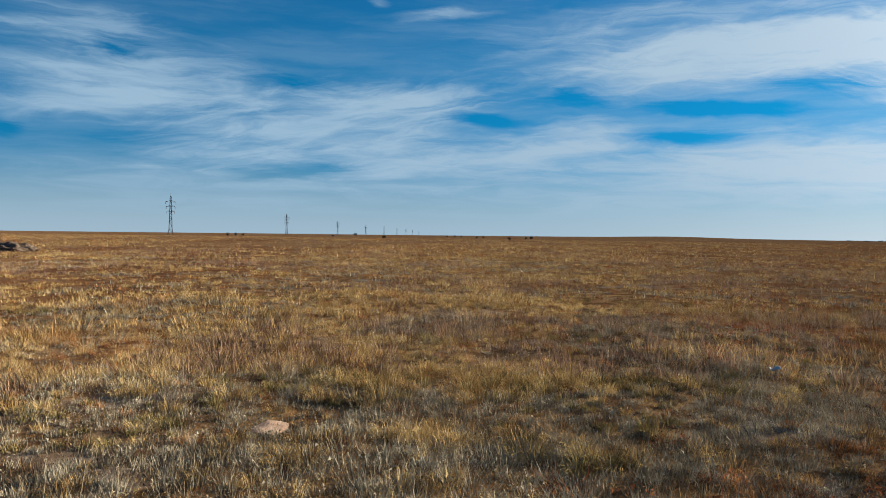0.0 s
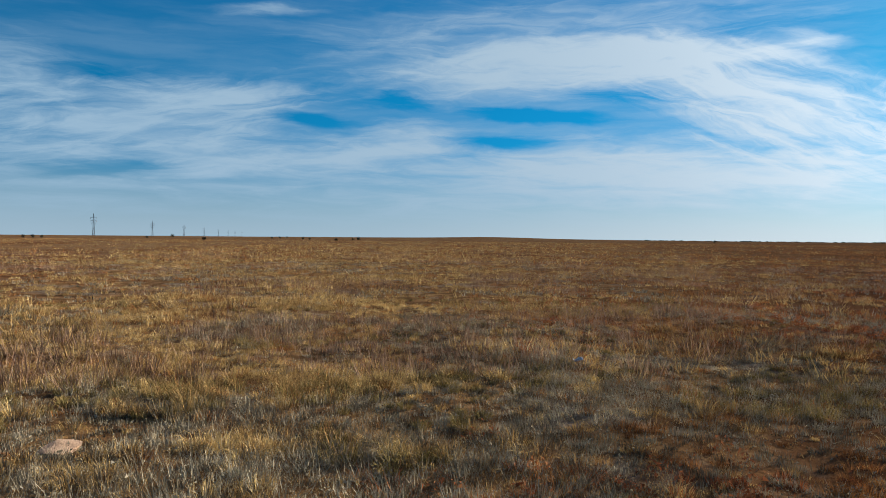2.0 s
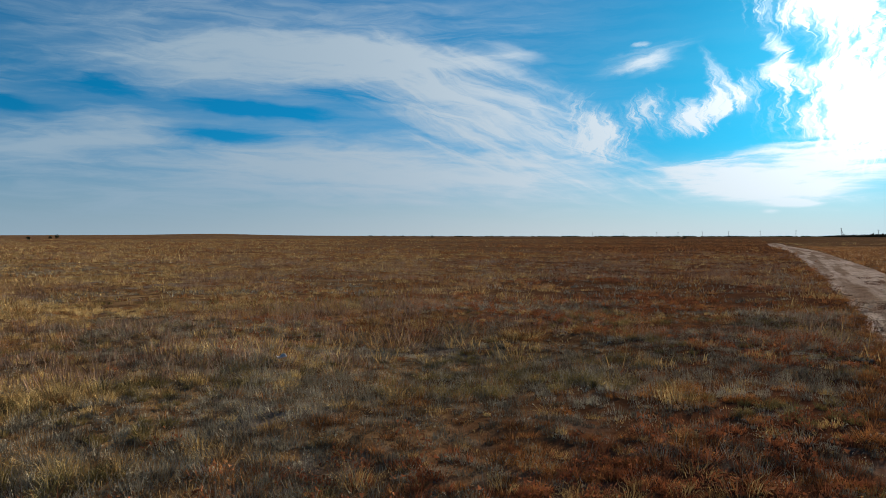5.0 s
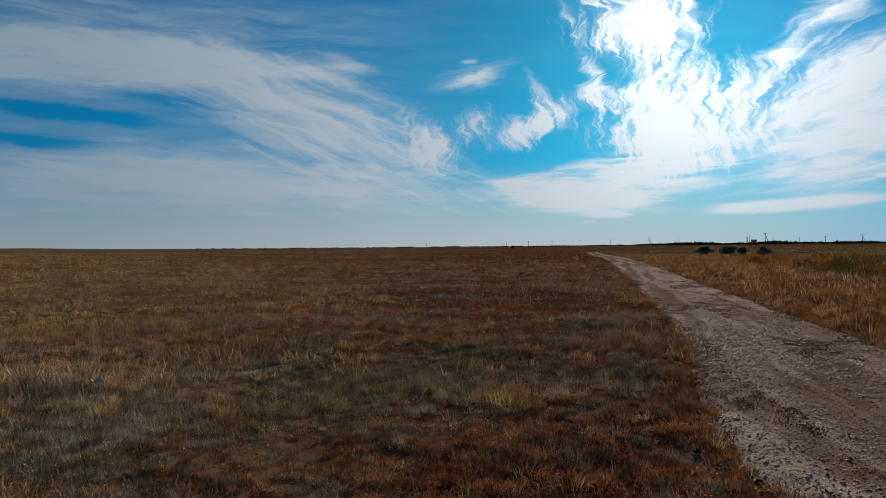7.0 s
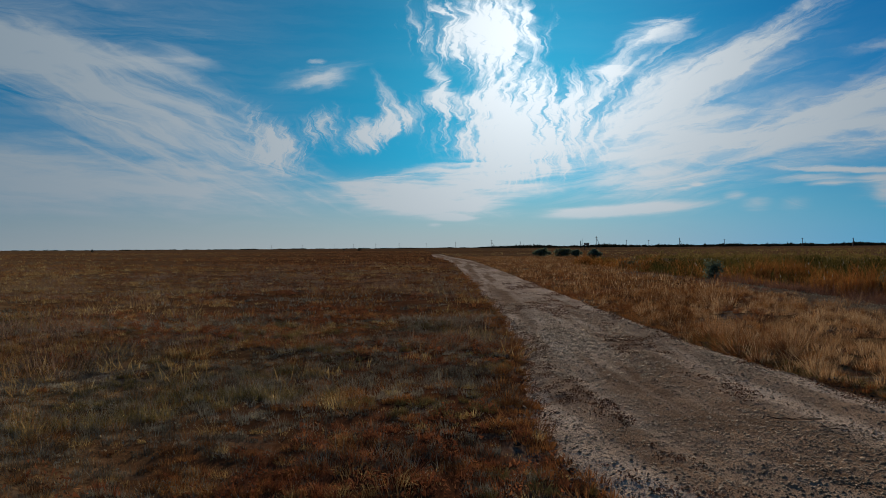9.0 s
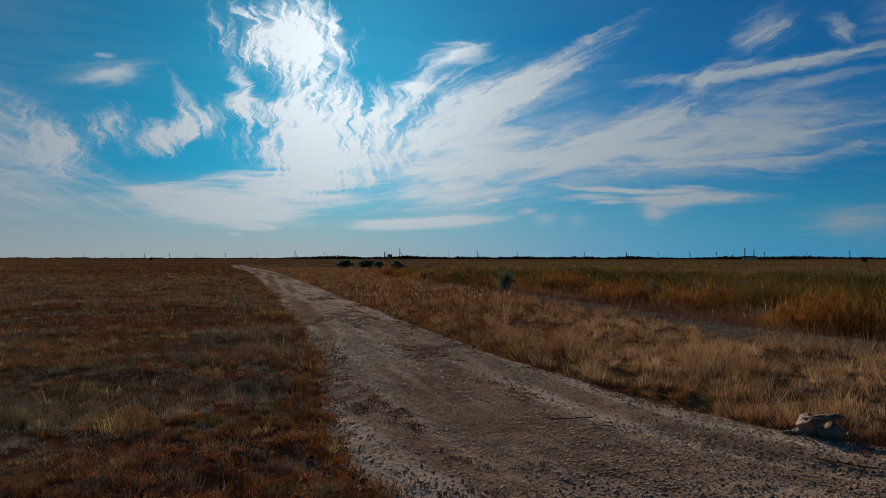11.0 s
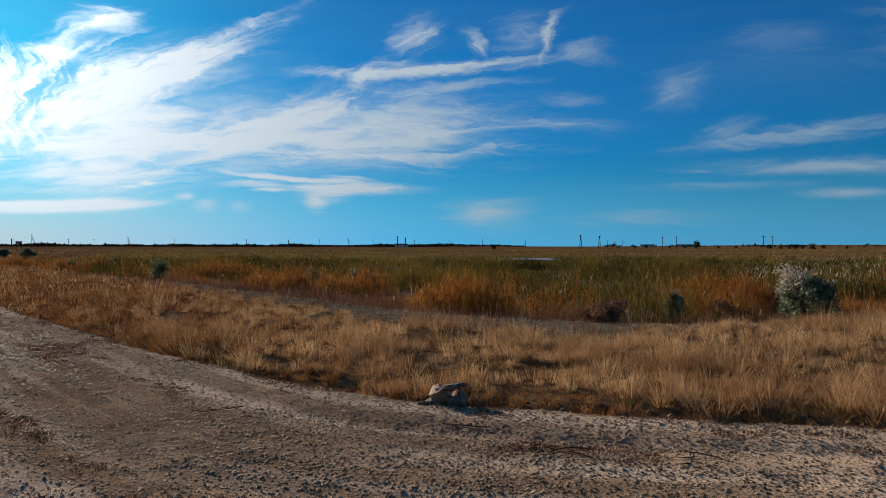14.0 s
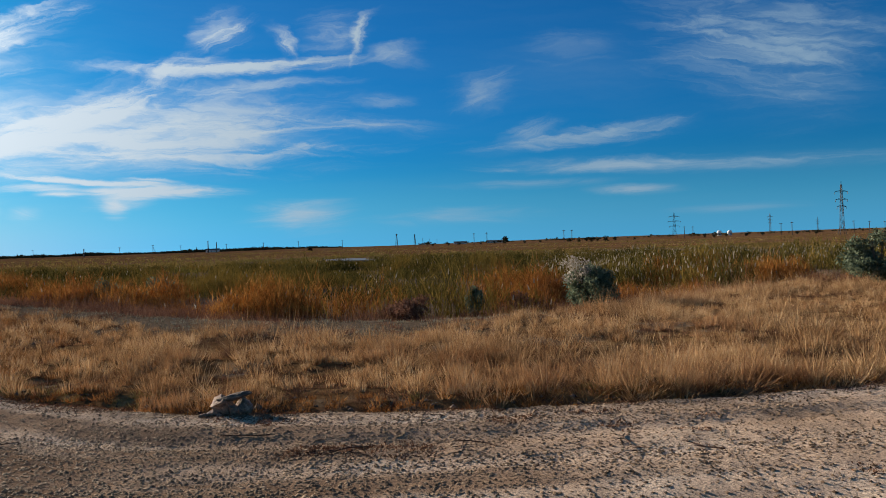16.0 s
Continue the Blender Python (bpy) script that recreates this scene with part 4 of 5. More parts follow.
# withered weeds on the crown and sides of the track, clods along its edge


def road_places(n, reach, side=1.0):
    """Random places on the track's surface (x, y, z), with the distance along it and off its middle."""
    rows = np.nonzero((np.hypot(rc[:, 0], rc[:, 1]) < reach) & (rc[:, 1] > -12))[0]
    i, k = RNG.uniform(rows[0], rows[-1] - 1, n), RNG.uniform(0, 63.99, n)
    i0, k0 = i.astype(int), k.astype(int)
    fi, fk = i - i0, k - k0
    out = [(a[i0, k0] * (1 - fi) + a[i0 + 1, k0] * fi) * (1 - fk) + (a[i0, k0 + 1] * (1 - fi) + a[i0 + 1, k0 + 1] * fi) * fk for a in (PX, PY, PZ, along, off, edge)]
    return out


rx, ry, rz, rs, ro, re = road_places(26000, 34)
patch = fbm(rs / 1.3 + 7, ro / 0.55 + 40, 1.0, 131) + 0.05 * np.exp(-(ro / 0.45) ** 2) + 0.12 * step(0.62, 0.95, re) + 0.15 * step(-0.8, -1.7, ro) - 0.06 * np.exp(-((np.abs(ro) - 0.9) / 0.25) ** 2)
keep = (patch > 0.64) & (re < 1.1)
rx, ry, rz = rx[keep], ry[keep], rz[keep]
v, f = cushions(rx, ry, 13, 0.08, 0.018, 0.0065)
v[:, 2] += np.repeat(rz - land(rx, ry)[0], 39)
cover("track_weeds", [(v, f)], M_TRODDEN, "flattened withered weeds on the track", "herb")
px, py = steppe_places(40000, 25, 160, 3.5, 40, 1.2, lambda x, y, rd, sd, half, az, r: step(-0.55, 0.1, np.abs(rd) - half + (fbm(x, y, 0.8, 137) - 0.5) * 1.2) * (1 - step(0.1, 0.5, np.abs(rd) - half)) * 0.7)
v, f = tufts(px, py, 34, 0.11, 0.08, 0.009, 0.9, 1)
v[:, 2] += 0.05
cover("edge_weeds", [(v, f)], M_BROWN, "short brown weeds fringing the track", "herb")
# grey low growth on the silt strip before the reeds
px, py = steppe_places(16000, 62, 150, 9, 45, 1.2, lambda x, y, rd, sd, half, az, r: np.where(rd > 0, 1.0, 0.0) * step(-0.4, 0.6, -side_of(VERGE, x, y)[0]) * (1 - step(-0.6, 0.3, sd)) * 0.5)
cover("strip_sage", [tufts(px, py, 26, 0.13, 0.09, 0.016, 0.8, 1)], M_SAGE, "sparse grey wormwood on dried silt before the reeds", "wormwood")

px, py = steppe_places(5000, 62, 150, 9, 45, 1.2, lambda x, y, rd, sd, half, az, r: np.where(rd > 0, 1.0, 0.0) * step(-0.4, 0.6, -side_of(VERGE, x, y)[0]) * (1 - step(-0.6, 0.3, sd)) * step(0.45, 0.6, fbm(x, y, 1.6, 181)))
cover("strip_herb", [tufts(px, py, 40, 0.16, 0.13, 0.014, 0.8, 1)], M_TWIG, "dark withered herbs on dried silt before the reeds", "herb")

# ---- reeds ----


def reed_places(n, az0, az1, r0, r1, power, s0, s1, clump=1, spread=0.4, gap=None):
    """Stems gathered in clumps, each clump of its own height; s0, s1: how far past the shore."""
    x, y = scatter(n // clump, az0, az1, r0, r1, power)
    z, rd, sd, half = land(x, y)
    s = sd + (fbm(x, y, 4.0, 15) - 0.5) * 5
    ok = (s > s0) & (s < s1) & (rd > 0)
    az, r = np.degrees(np.arctan2(x, y)), np.hypot(x, y)
    ok &= ~((np.abs(az - 106.6) < 1.6 + (fbm(x, y, 6.0, 191) - 0.5) * 2) & (r > 82) & (r < 118))
    if gap:
        ok &= fbm(x, y, gap[0], gap[1]) > gap[2]
    own = np.clip(RNG.lognormal(-0.05, 0.25, ok.sum()), 0.5, 1.2)
    x, y, own = np.repeat(x[ok], clump), np.repeat(y[ok], clump), np.repeat(own, clump)
    k = own * spread
    dx, dy = RNG.normal(0, 1, len(x)), RNG.normal(0, 1, len(x))
    return x + dx * k, y + dy * k, own * (0.35 + 0.65 * np.exp(-0.3 * (dx ** 2 + dy ** 2)))


def reeds(x, y, own, height, width, leaves=3, plume=None):
    """Stems with drooping leaves; gives blade and plume pieces apart."""
    z = land(x, y)[0]
    h = height * own * RNG.uniform(0.7, 1.05, len(x)) * (0.45 + 0.85 * step(0.33, 0.68, fbm(x, y, 5.0, 25)))
    lean = RNG.uniform(0.02, 0.2, len(x))
    way = RNG.normal(0.6, 1.2, len(x))
    parts = [blades(x, y, z, h, width, lean, 1, way)]
    for i in range(leaves):
        up = RNG.uniform(0.15, 0.85, len(x))
        parts.append(blades(x + np.cos(way) * lean * h * up, y + np.sin(way) * lean * h * up, z + h * up * 0.95, h * RNG.uniform(0.2, 0.45, len(x)), width * 1.8, RNG.uniform(0.25, 0.85, len(x)), 1))
    heads = None
    if plume is not None:
        k = RNG.uniform(0, 1, len(x)) < plume
        heads = blades(x[k] + np.cos(way[k]) * lean[k] * h[k] * 0.85, y[k] + np.sin(way[k]) * lean[k] * h[k] * 0.85, z[k] + h[k] * 0.86, 0.15 + 0 * h[k], 0.05, np.full(k.sum(), 0.35), 2)
    return parts, heads


gx, gy, own = reed_places(330000, 64, 150, 15, 75, 1.1, 0.0, 4.0, 60, 0.45, (2.2, 141, 0.49))
gold, gold_heads = reeds(gx, gy, own, 1.1, 0.013, 4, 0.006)
cover("golden_reeds", gold, M_REED_GOLD, "orange-gold withered reeds at the edge of the marsh", "reeds")
gx, gy, own = reed_places(190000, 62, 150, 17, 95, 0.85, 0.4, 80, 60, 0.7, (5.0, 151, 0.46))
green, green_heads = reeds(gx, gy, own, 1.32 - 0.42 * step(30, 70, np.hypot(gx, gy)), 0.015 + 0.014 * step(30, 70, np.hypot(gx, gy)), 3, np.where(np.abs(np.degrees(np.arctan2(gx, gy)) - 133) < 11, 0.13, 0.012))
cover("green_reeds", green, M_REED_GREEN, "olive and yellow-green reeds filling the marsh", "reeds")
gx, gy, own = reed_places(50000, 62, 150, 75, 150, 0.9, 4.0, 400, 24, 1.3, (16.0, 161, 0.40))
far_reeds, far_heads = reeds(gx, gy, own, 0.5, 0.09, 2)
gx, gy, own = reed_places(16000, 62, 150, 140, 460, 0.8, 4.0, 2000, 8, 2.5, (30.0, 163, 0.42))
farther, none = reeds(gx, gy, own, 0.6, 0.22, 1)
cover("far_reeds", far_reeds + farther, M_REED_FAR, "yellowing reeds stretching across the far marsh", "reeds")
cover("reed_plumes", [green_heads, gold_heads], M_PLUME, "pale feathery plumes on top of the reeds", "reed plumes")
# purple-brown bushes of dead stems in front of the reeds
px, py, own = reed_places(14000, 75, 150, 14, 50, 1.1, -1.4, 1.6)
keep = fbm(px, py, 2.2, 33) > 0.41
cover("dead_stems", [tufts(px[keep], py[keep], 40, 0.3, 0.5, 0.010, 0.55, 1)], M_TWIG, "purple-brown dead stems at the reed edge", "dead stems")

# water in the marsh
wv = [(RRR * math.sin(a) * 10 + 98, RRR * math.cos(a) * 4.2 - 29.5, -0.22 + 0 * a) for a in np.linspace(0, 2 * np.pi, 40, endpoint=False) for RRR in (1 + 0.2 * math.sin(3 * a + 1),)]
me = bpy.data.meshes.new("water")
me.from_pydata([(98, -29.5, -0.22)] + wv, [], [(0, 1 + (i + 1) % 40, 1 + i) for i in range(40)])
me.materials.append(M_WATER)
tagged(new("water", me), "still blue-grey pool in the reed marsh", "water", kind="structure")

# ---- gravel ----
gx, gy, gz, gs, go, ge = road_places(130000, 24)
on = RNG.uniform(0, 1, len(gx)) < (0.28 + 0.5 * step(0.45, 0.62, fbm(gs / 2.5, go / 0.5 + 70, 1.0, 13)) + 0.25 * step(0.7, 1.0, ge) + (0.6 + 0.9 * step(0.35, 0.6, fbm(gx, gy, 2.2, 213))) * np.exp(-(((gx - 5.2) / 1.7) ** 2 + ((gy + 0.4) / 2.2) ** 2))) * step(24, 12, np.hypot(gx, gy))
gx, gy, gz = gx[on], gy[on], gz[on]
size = np.clip(RNG.lognormal(-4.55, 0.45, len(gx)), 0.005, 0.022) * np.clip(np.hypot(gx, gy) / 9, 0.8, 1.5)
OCT = np.array([[1, 0, 0], [-1, 0, 0], [0, 1, 0], [0, -1, 0], [0, 0, 1], [0, 0, -0.6]], float)
OF = np.array([[0, 2, 4], [2, 1, 4], [1, 3, 4], [3, 0, 4], [2, 0, 5], [1, 2, 5], [3, 1, 5], [0, 3, 5]])
turn = RNG.uniform(0, 6.28, len(gx))
shape = OCT[None] * RNG.uniform(0.55, 1.4, (len(gx), 6, 1)) * size[:, None, None] * np.array([1, 1, 0.55])
sx, sy = shape[..., 0] * np.cos(turn)[:, None] - shape[..., 1] * np.sin(turn)[:, None], shape[..., 0] * np.sin(turn)[:, None] + shape[..., 1] * np.cos(turn)[:, None]
gv = np.stack([sx + gx[:, None], sy + gy[:, None], shape[..., 2] + gz[:, None] + size[:, None] * 0.15], -1)
cover("gravel", [(gv.reshape(-1, 3), (np.arange(len(gx))[:, None, None] * 6 + OF[None, :4]).reshape(-1, 3))], M_GRAVEL, "loose mixed gravel and clods on the track", "gravel")

# dark clods and broken lumps along the track's edges
cx, cy = steppe_places(50000, 25, 158, 3.8, 30, 1.2, lambda x, y, rd, sd, half, az, r: np.exp(-((np.abs(rd) - half - 0.02) / 0.22) ** 2) * step(0.35, 0.55, fbm(x, y, 0.8, 173)))
csize = np.clip(RNG.lognormal(-3.75, 0.45, len(cx)), 0.012, 0.06)
ct = RNG.uniform(0, 6.28, len(cx))
shape = OCT[None] * RNG.uniform(0.6, 1.3, (len(cx), 6, 1)) * csize[:, None, None] * np.array([1, 1, 0.7])
sx, sy = shape[..., 0] * np.cos(ct)[:, None] - shape[..., 1] * np.sin(ct)[:, None], shape[..., 0] * np.sin(ct)[:, None] + shape[..., 1] * np.cos(ct)[:, None]
cv = np.stack([sx + cx[:, None], sy + cy[:, None], shape[..., 2] + 0.015 + land(cx, cy)[0][:, None]], -1)
cover("clods", [(cv.reshape(-1, 3), (np.arange(len(cx))[:, None, None] * 6 + OF[None]).reshape(-1, 3))], M_CLOD, "dark brown earth clods along the track edge", "clods")

# ---- things ----


def ground_at(x, y):
    return float(land(np.array([x]), np.array([y]))[0][0])


def part(name, bm, mat, parent, label=""):
    me = bpy.data.meshes.new(name)
    bm.to_mesh(me)
    bm.free()
    me.materials.append(mat)
    ob = new(name, me)
    ob.parent = parent
    if label:
        tagged(ob, label)
    return ob


def bar(bm, a, b, r, sides=4, r2=None):
    """A straight bar from a to b."""
    a, b = Vector(a), Vector(b)
    d = b - a
    m = Matrix.Translation((a + b) / 2) @ d.to_track_quat("Z", "Y").to_matrix().to_4x4()
    bmesh.ops.create_cone(bm, cap_ends=True, segments=sides, radius1=r, radius2=r if r2 is None else r2, depth=d.length, matrix=m)


def box(bm, x0, y0, z0, x1, y1, z1):
    bmesh.ops.create_cube(bm, size=1, matrix=Matrix.Translation(((x0 + x1) / 2, (y0 + y1) / 2, (z0 + z1) / 2)) @ Matrix.Diagonal((x1 - x0, y1 - y0, z1 - z0, 1)))


def rock(bm, at, size, seed, turnz=0.0, tiltx=0.0, sub=3):
    """A broken angular stone."""
    rnd = random.Random(seed)
    r = bmesh.ops.create_icosphere(bm, subdivisions=sub, radius=1)
    vs = r["verts"]
    cuts = [Vector((rnd.uniform(-1, 1), rnd.uniform(-1, 1), rnd.uniform(-0.8, 1))).normalized() for _ in range(14)]
    m = Matrix.Translation(at) @ Euler((tiltx, 0, turnz)).to_matrix().to_4x4() @ Matrix.Diagonal((*size, 1))
    for v in vs:
        c = v.co.copy()
        for n in cuts:
            over = c.dot(n) - 0.58
            if over > 0:
                c -= n * over
        c *= 1.12 + 0.16 * noise.noise(c * 3 + Vector((seed, 0, 0))) + 0.09 * noise.noise(c * 8)
        v.co = m @ c


def empty(name, x, y, z, label, category, group="", turnz=0.0):
    e = new(name)
    e.matrix_basis = pose(x, y, z, 0, 0, turnz)
    return tagged(e, label, category, group)


def lattice_pylon(height, arms, label, foot=0.8, spread=1.7, thick=0.10):
    """A steel lattice mast on a splayed foot; arms: (share of height, half width)."""
    e = empty("pylon", 0, 0, 0, label, "pylon", "pylons of the power line")
    hf = height * 0.16
    half = lambda z: spread + (foot - spread) * z / hf if z < hf else foot + (0.28 - foot) * (z - hf) / (height * 0.93 - hf)
    for sx, sy in ((1, 1), (1, -1), (-1, 1), (-1, -1)):
        bm = bmesh.new()
        bar(bm, (sx * spread, sy * spread, -0.5), (sx * foot, sy * foot, hf), thick * 1.3)
        bar(bm, (sx * foot, sy * foot, hf), (sx * 0.28, sy * 0.28, height * 0.93), thick)
        part("leg", bm, M_STEEL, e)
    levels = [hf * 0.5, hf] + [hf + (height * 0.93 - hf) * k / 9 for k in range(1, 10)]
    for ax, s in ((0, 1), (0, -1), (1, 1), (1, -1)):
        bm = bmesh.new()
        for i, (z0, z1) in enumerate(zip(levels, levels[1:])):
            p = lambda z, k: (s * half(z), k * half(z), z) if ax == 0 else (k * half(z), s * half(z), z)
            bar(bm, p(z0, -1 if i % 2 else 1), p(z1, 1 if i % 2 else -1), thick * 0.6)
            bar(bm, p(z1, -1), p(z1, 1), thick * 0.6)
        part("bracing", bm, M_STEEL, e)
    bm = bmesh.new()
    bar(bm, (0, 0, height * 0.92), (0, 0, height), 0.16, 6, 0.06)
    part("peak", bm, M_STEEL, e)
    for share, w in arms:
        z = height * share
        bm = bmesh.new()
        for s in (-1, 1):
            for y in (-0.3, 0.3):
                bar(bm, (0, y, z), (s * w, 0, z + 0.15), thick * 0.8)
                bar(bm, (0, y, z + 0.9), (s * w, 0, z + 0.15), thick * 0.7)
        arm = part("crossarm", bm, M_STEEL, e)
        for s in (-1, 1):
            bm = bmesh.new()
            for k in range(6):
                bar(bm, (s * w, 0, z + 0.1 - k * 0.2), (s * w, 0, z - 0.05 - k * 0.2), 0.14, 8)
            part("insulator", bm, M_CERAMIC, arm)
    return e


def polar(az, r, z=None):
    x, y = r * math.sin(radians(az)), r * math.cos(radians(az))
    return x, y, (ground_at(x, y) if z is None else z)


def at_polar(ob, az, r, turnz, sink=0.0, scale=1.0):
    x, y, z = polar(az, r)
    return pose(x, y, z - sink, 0, 0, turnz) @ Matrix.Scale(scale, 4)


line_a = lattice_pylon(23.0, ((0.80, 2.6), (0.69, 2.3), (0.58, 1.9)), "dark steel lattice pylon standing in the steppe")
first = True
for az, r in ((-20.4, 420), (-12.1, 745), (-8.25, 1090), (-6.1, 1450), (-4.7, 1800), (-3.7, 2150), (-3.0, 2500), (-2.5, 2850), (-2.0, 3300)):
    m = at_polar(line_a, az, r, -az + 8, 0.6)
    if first:
        line_a.matrix_basis, first = m, False
    else:
        copy_thing(line_a, m)
big = lattice_pylon(26.0, ((0.80, 2.9), (0.66, 2.6), (0.53, 2.0)), "tall steel lattice pylon beyond the marsh")
big.matrix_basis = at_polar(big, 142.4, 395, -142 + 20, 0.8)
for az, r in ((137.9, 950), (140.9, 1500)):
    copy_thing(big, at_polar(big, az, r, -az + 20, 0.5))
wide = lattice_pylon(25.0, ((0.80, 4.6), (0.62, 5.6), (0.44, 4.4)), "wide-armed steel lattice pylon on the plain", 1.6, 3.2, 0.14)
wide.matrix_basis = at_polar(wide, 131.4, 720, -131, 0.3)


def utility_pole(height, label, braced=False, aframe=False):
    e = empty("utility_pole", 0, 0, 0, label, "utility pole", "utility poles along the horizon")
    bm = bmesh.new()
    bar(bm, (-0.9 if aframe else 0, 0, -0.4), (-0.12 if aframe else 0, 0, height), 0.27, 8, 0.2)
    part("post", bm, M_WOOD, e)
    if aframe:
        bm = bmesh.new()
        bar(bm, (0.9, 0, -0.4), (0.12, 0, height), 0.27, 8, 0.2)
        part("post", bm, M_WOOD, e)
        bm = bmesh.new()
        bar(bm, (-0.6, 0, height * 0.4), (0.6, 0, height * 0.4), 0.1, 6)
        part("tie_beam", bm, M_WOOD, e)
    if braced:
        bm = bmesh.new()
        bar(bm, (height * 0.42, 0, -0.3), (0.05, 0, height * 0.82), 0.22, 8, 0.18)
        part("brace", bm, M_WOOD, e)
    bm = bmesh.new()
    bar(bm, (-1.1, 0.2, height - 0.6), (1.1, 0.2, height - 0.6), 0.13, 6)
    arm = part("crossarm", bm, M_WOOD, e)
    for x in (-1.0, 0.0, 1.0):
        bm = bmesh.new()
        bar(bm, (x, 0.2, height - 0.55), (x, 0.2, height - 0.25), 0.09, 8, 0.05)
        part("insulator", bm, M_CERAMIC, arm)
    return e


def row_of(proto, spots):
    for i, (az, r) in enumerate(spots):
        m = at_polar(proto, az, r, -az + 25)
        if i:
            copy_thing(proto, m)
        else:
            proto.matrix_basis = m


row_of(utility_pole(9.0, "dark wooden utility pole on the horizon"), [(a, r) for a, r in (
    (45.8, 1500), (48.1, 1450), (50.5, 1350), (52.0, 1300), (53.7, 1200), (55.5, 1150), (57.6, 1050), (59.9, 1000), (64.9, 950), (72.9, 900), (74.5, 900), (79.8, 850), (84.9, 830), (90.3, 820), (94.4, 830), (97.6, 840), (100.3, 800), (102.9, 780), (106.2, 800), (112.4, 900), (112.9, 1000), (113.5, 1100),
    (116.4, 560), (117.4, 540), (123.3, 540), (123.9, 560), (132.1, 600), (132.7, 620), (138.6, 600), (139.3, 560), (143.1, 620), (144.0, 700), (144.9, 760))])
row_of(utility_pole(10.0, "wooden utility pole propped by a slanting brace", True), [(62.7, 850), (70.7, 620), (76.7, 760), (92.5, 800)])
row_of(utility_pole(10.0, "two-legged wooden utility pole near the marsh", False, True), [(110.4, 540), (111.8, 590)])


def leaf_cloud(rng, centre, radii, n, size):
    """Small leaves scattered through a lumpy crown that reaches down to its base."""
    lumps = rng.normal(0, 1, (14, 3))
    lumps *= (rng.uniform(0.25, 0.75, (14, 1)) / np.linalg.norm(lumps, axis=1, keepdims=True))
    d = rng.normal(0, 1, (n, 3))
    d *= (rng.uniform(0, 1, (n, 1)) ** 0.45 * rng.uniform(0.3, 0.42, (14, 1))[rng.integers(0, 14, n)]) / np.linalg.norm(d, axis=1, keepdims=True)
    c = (lumps[rng.integers(0, 14, n)] + d) * np.array(radii) + np.array(centre)
    tri = rng.normal(0, 1, (n, 3, 3)) * size
    tri -= tri.mean(1, keepdims=True)
    return (c[:, None] + tri).reshape(-1, 3), np.arange(3 * n).reshape(-1, 3)


def shrub(name, x, y, width, height, mat, label, category, seed, n=2600, tips=None):
    """A bush: forked stems and a crown of small leaves."""
    rng = np.random.default_rng(seed)
    z = ground_at(x, y)
    e = empty(name, x, y, z, label, category, "shrubs at the marsh" if category == "shrub" else "")
    bm = bmesh.new()
    for k in range(8):
        a, s = rng.uniform(0, 6.28), rng.uniform(0.25, 0.8)
        mid = (math.cos(a) * width * 0.18 * s, math.sin(a) * width * 0.18 * s, height * 0.4)
        bar(bm, (rng.normal(0, 0.04), rng.normal(0, 0.04), -0.08), mid, 0.03 * height, 5, 0.018 * height)
        for q in range(2):
            bar(bm, mid, (mid[0] * rng.uniform(1.3, 2.4), mid[1] * rng.uniform(1.3, 2.4), height * rng.uniform(0.65, 0.9)), 0.016 * height, 4, 0.006 * height)
    part("stems", bm, M_BARK, e)
    v, f = leaf_cloud(rng, (0, 0, height * 0.46), (width * 0.52, width * 0.52, height * 0.56), n, 0.028 * max(0.8, height) ** 0.8 if n > 1700 else 0.075 * height)
    v[:, 2] = np.maximum(v[:, 2], 0.02)
    crown = new("crown", build_mesh("crown", v, f, mat))
    crown.parent = e
    if tips:
        k = int(n * 0.15)
        v, f = leaf_cloud(rng, (width * 0.1, width * 0.22, height * 0.8), (width * 0.3, width * 0.3, height * 0.34), k, 0.022)
        plume = new("seed_crest", build_mesh("seed_crest", v, f, tips))
        plume.parent = e
        tagged(plume, "pale silvery seed heads", kind="stuff")
    return e


shrub("oleaster_bush", 15.2, -11.2, 1.55, 1.25, M_OLEASTER, "dark green bush with silvery tops before the reeds", "shrub", 3, 5200, M_SILVER)
shrub("oleaster_bush", 14.3, -20.2, 1.9, 1.45, M_OLEASTER, "tall dark green oleaster bush beside the reeds", "shrub", 4, 6500)
shrub("willow_bush", 30.2, -0.2, 1.7, 1.15, M_OLEASTER, "grey-green rounded bush at the reed edge", "shrub", 5, 3600)
shrub("willow_bush", 33.2, -2.3, 1.6, 1.2, M_OLEASTER, "grey-green bush among golden reeds", "shrub", 6, 2600)
shrub("willow_bush", 39.4, 7.3, 1.6, 1.3, M_OLEASTER, "small dark bush beside the marsh", "shrub", 8, 2600)
shrub("willow_bush", 17.0, -8.9, 0.7, 0.9, M_OLEASTER, "slender grey-green sapling in the reeds", "shrub", 9, 1720)
shrub("tamarisk_bush", 16.3, -6.9, 1.5, 0.75, M_TWIG, "purple-brown leafless bush before the reeds", "shrub", 12, 4200)
shrub("tamarisk_bush", 17.3, -10.4, 1.2, 0.7, M_TWIG, "purple-brown leafless bush beside the reeds", "shrub", 13, 3000)
for i, (az, r, w, h) in enumerate(((66.6, 118, 3.2, 1.5), (68.2, 119, 3.4, 1.4), (69.3, 116, 2.2, 1.2), (70.6, 117, 2.8, 1.6), (73.2, 57, 2.4, 0.9))):
    x, y, z = polar(az, r)
    shrub("willow_bush", x, y, w, h, M_OLEASTER, "dark bushy willow growing by the far track", "shrub", 20 + i, 1600)
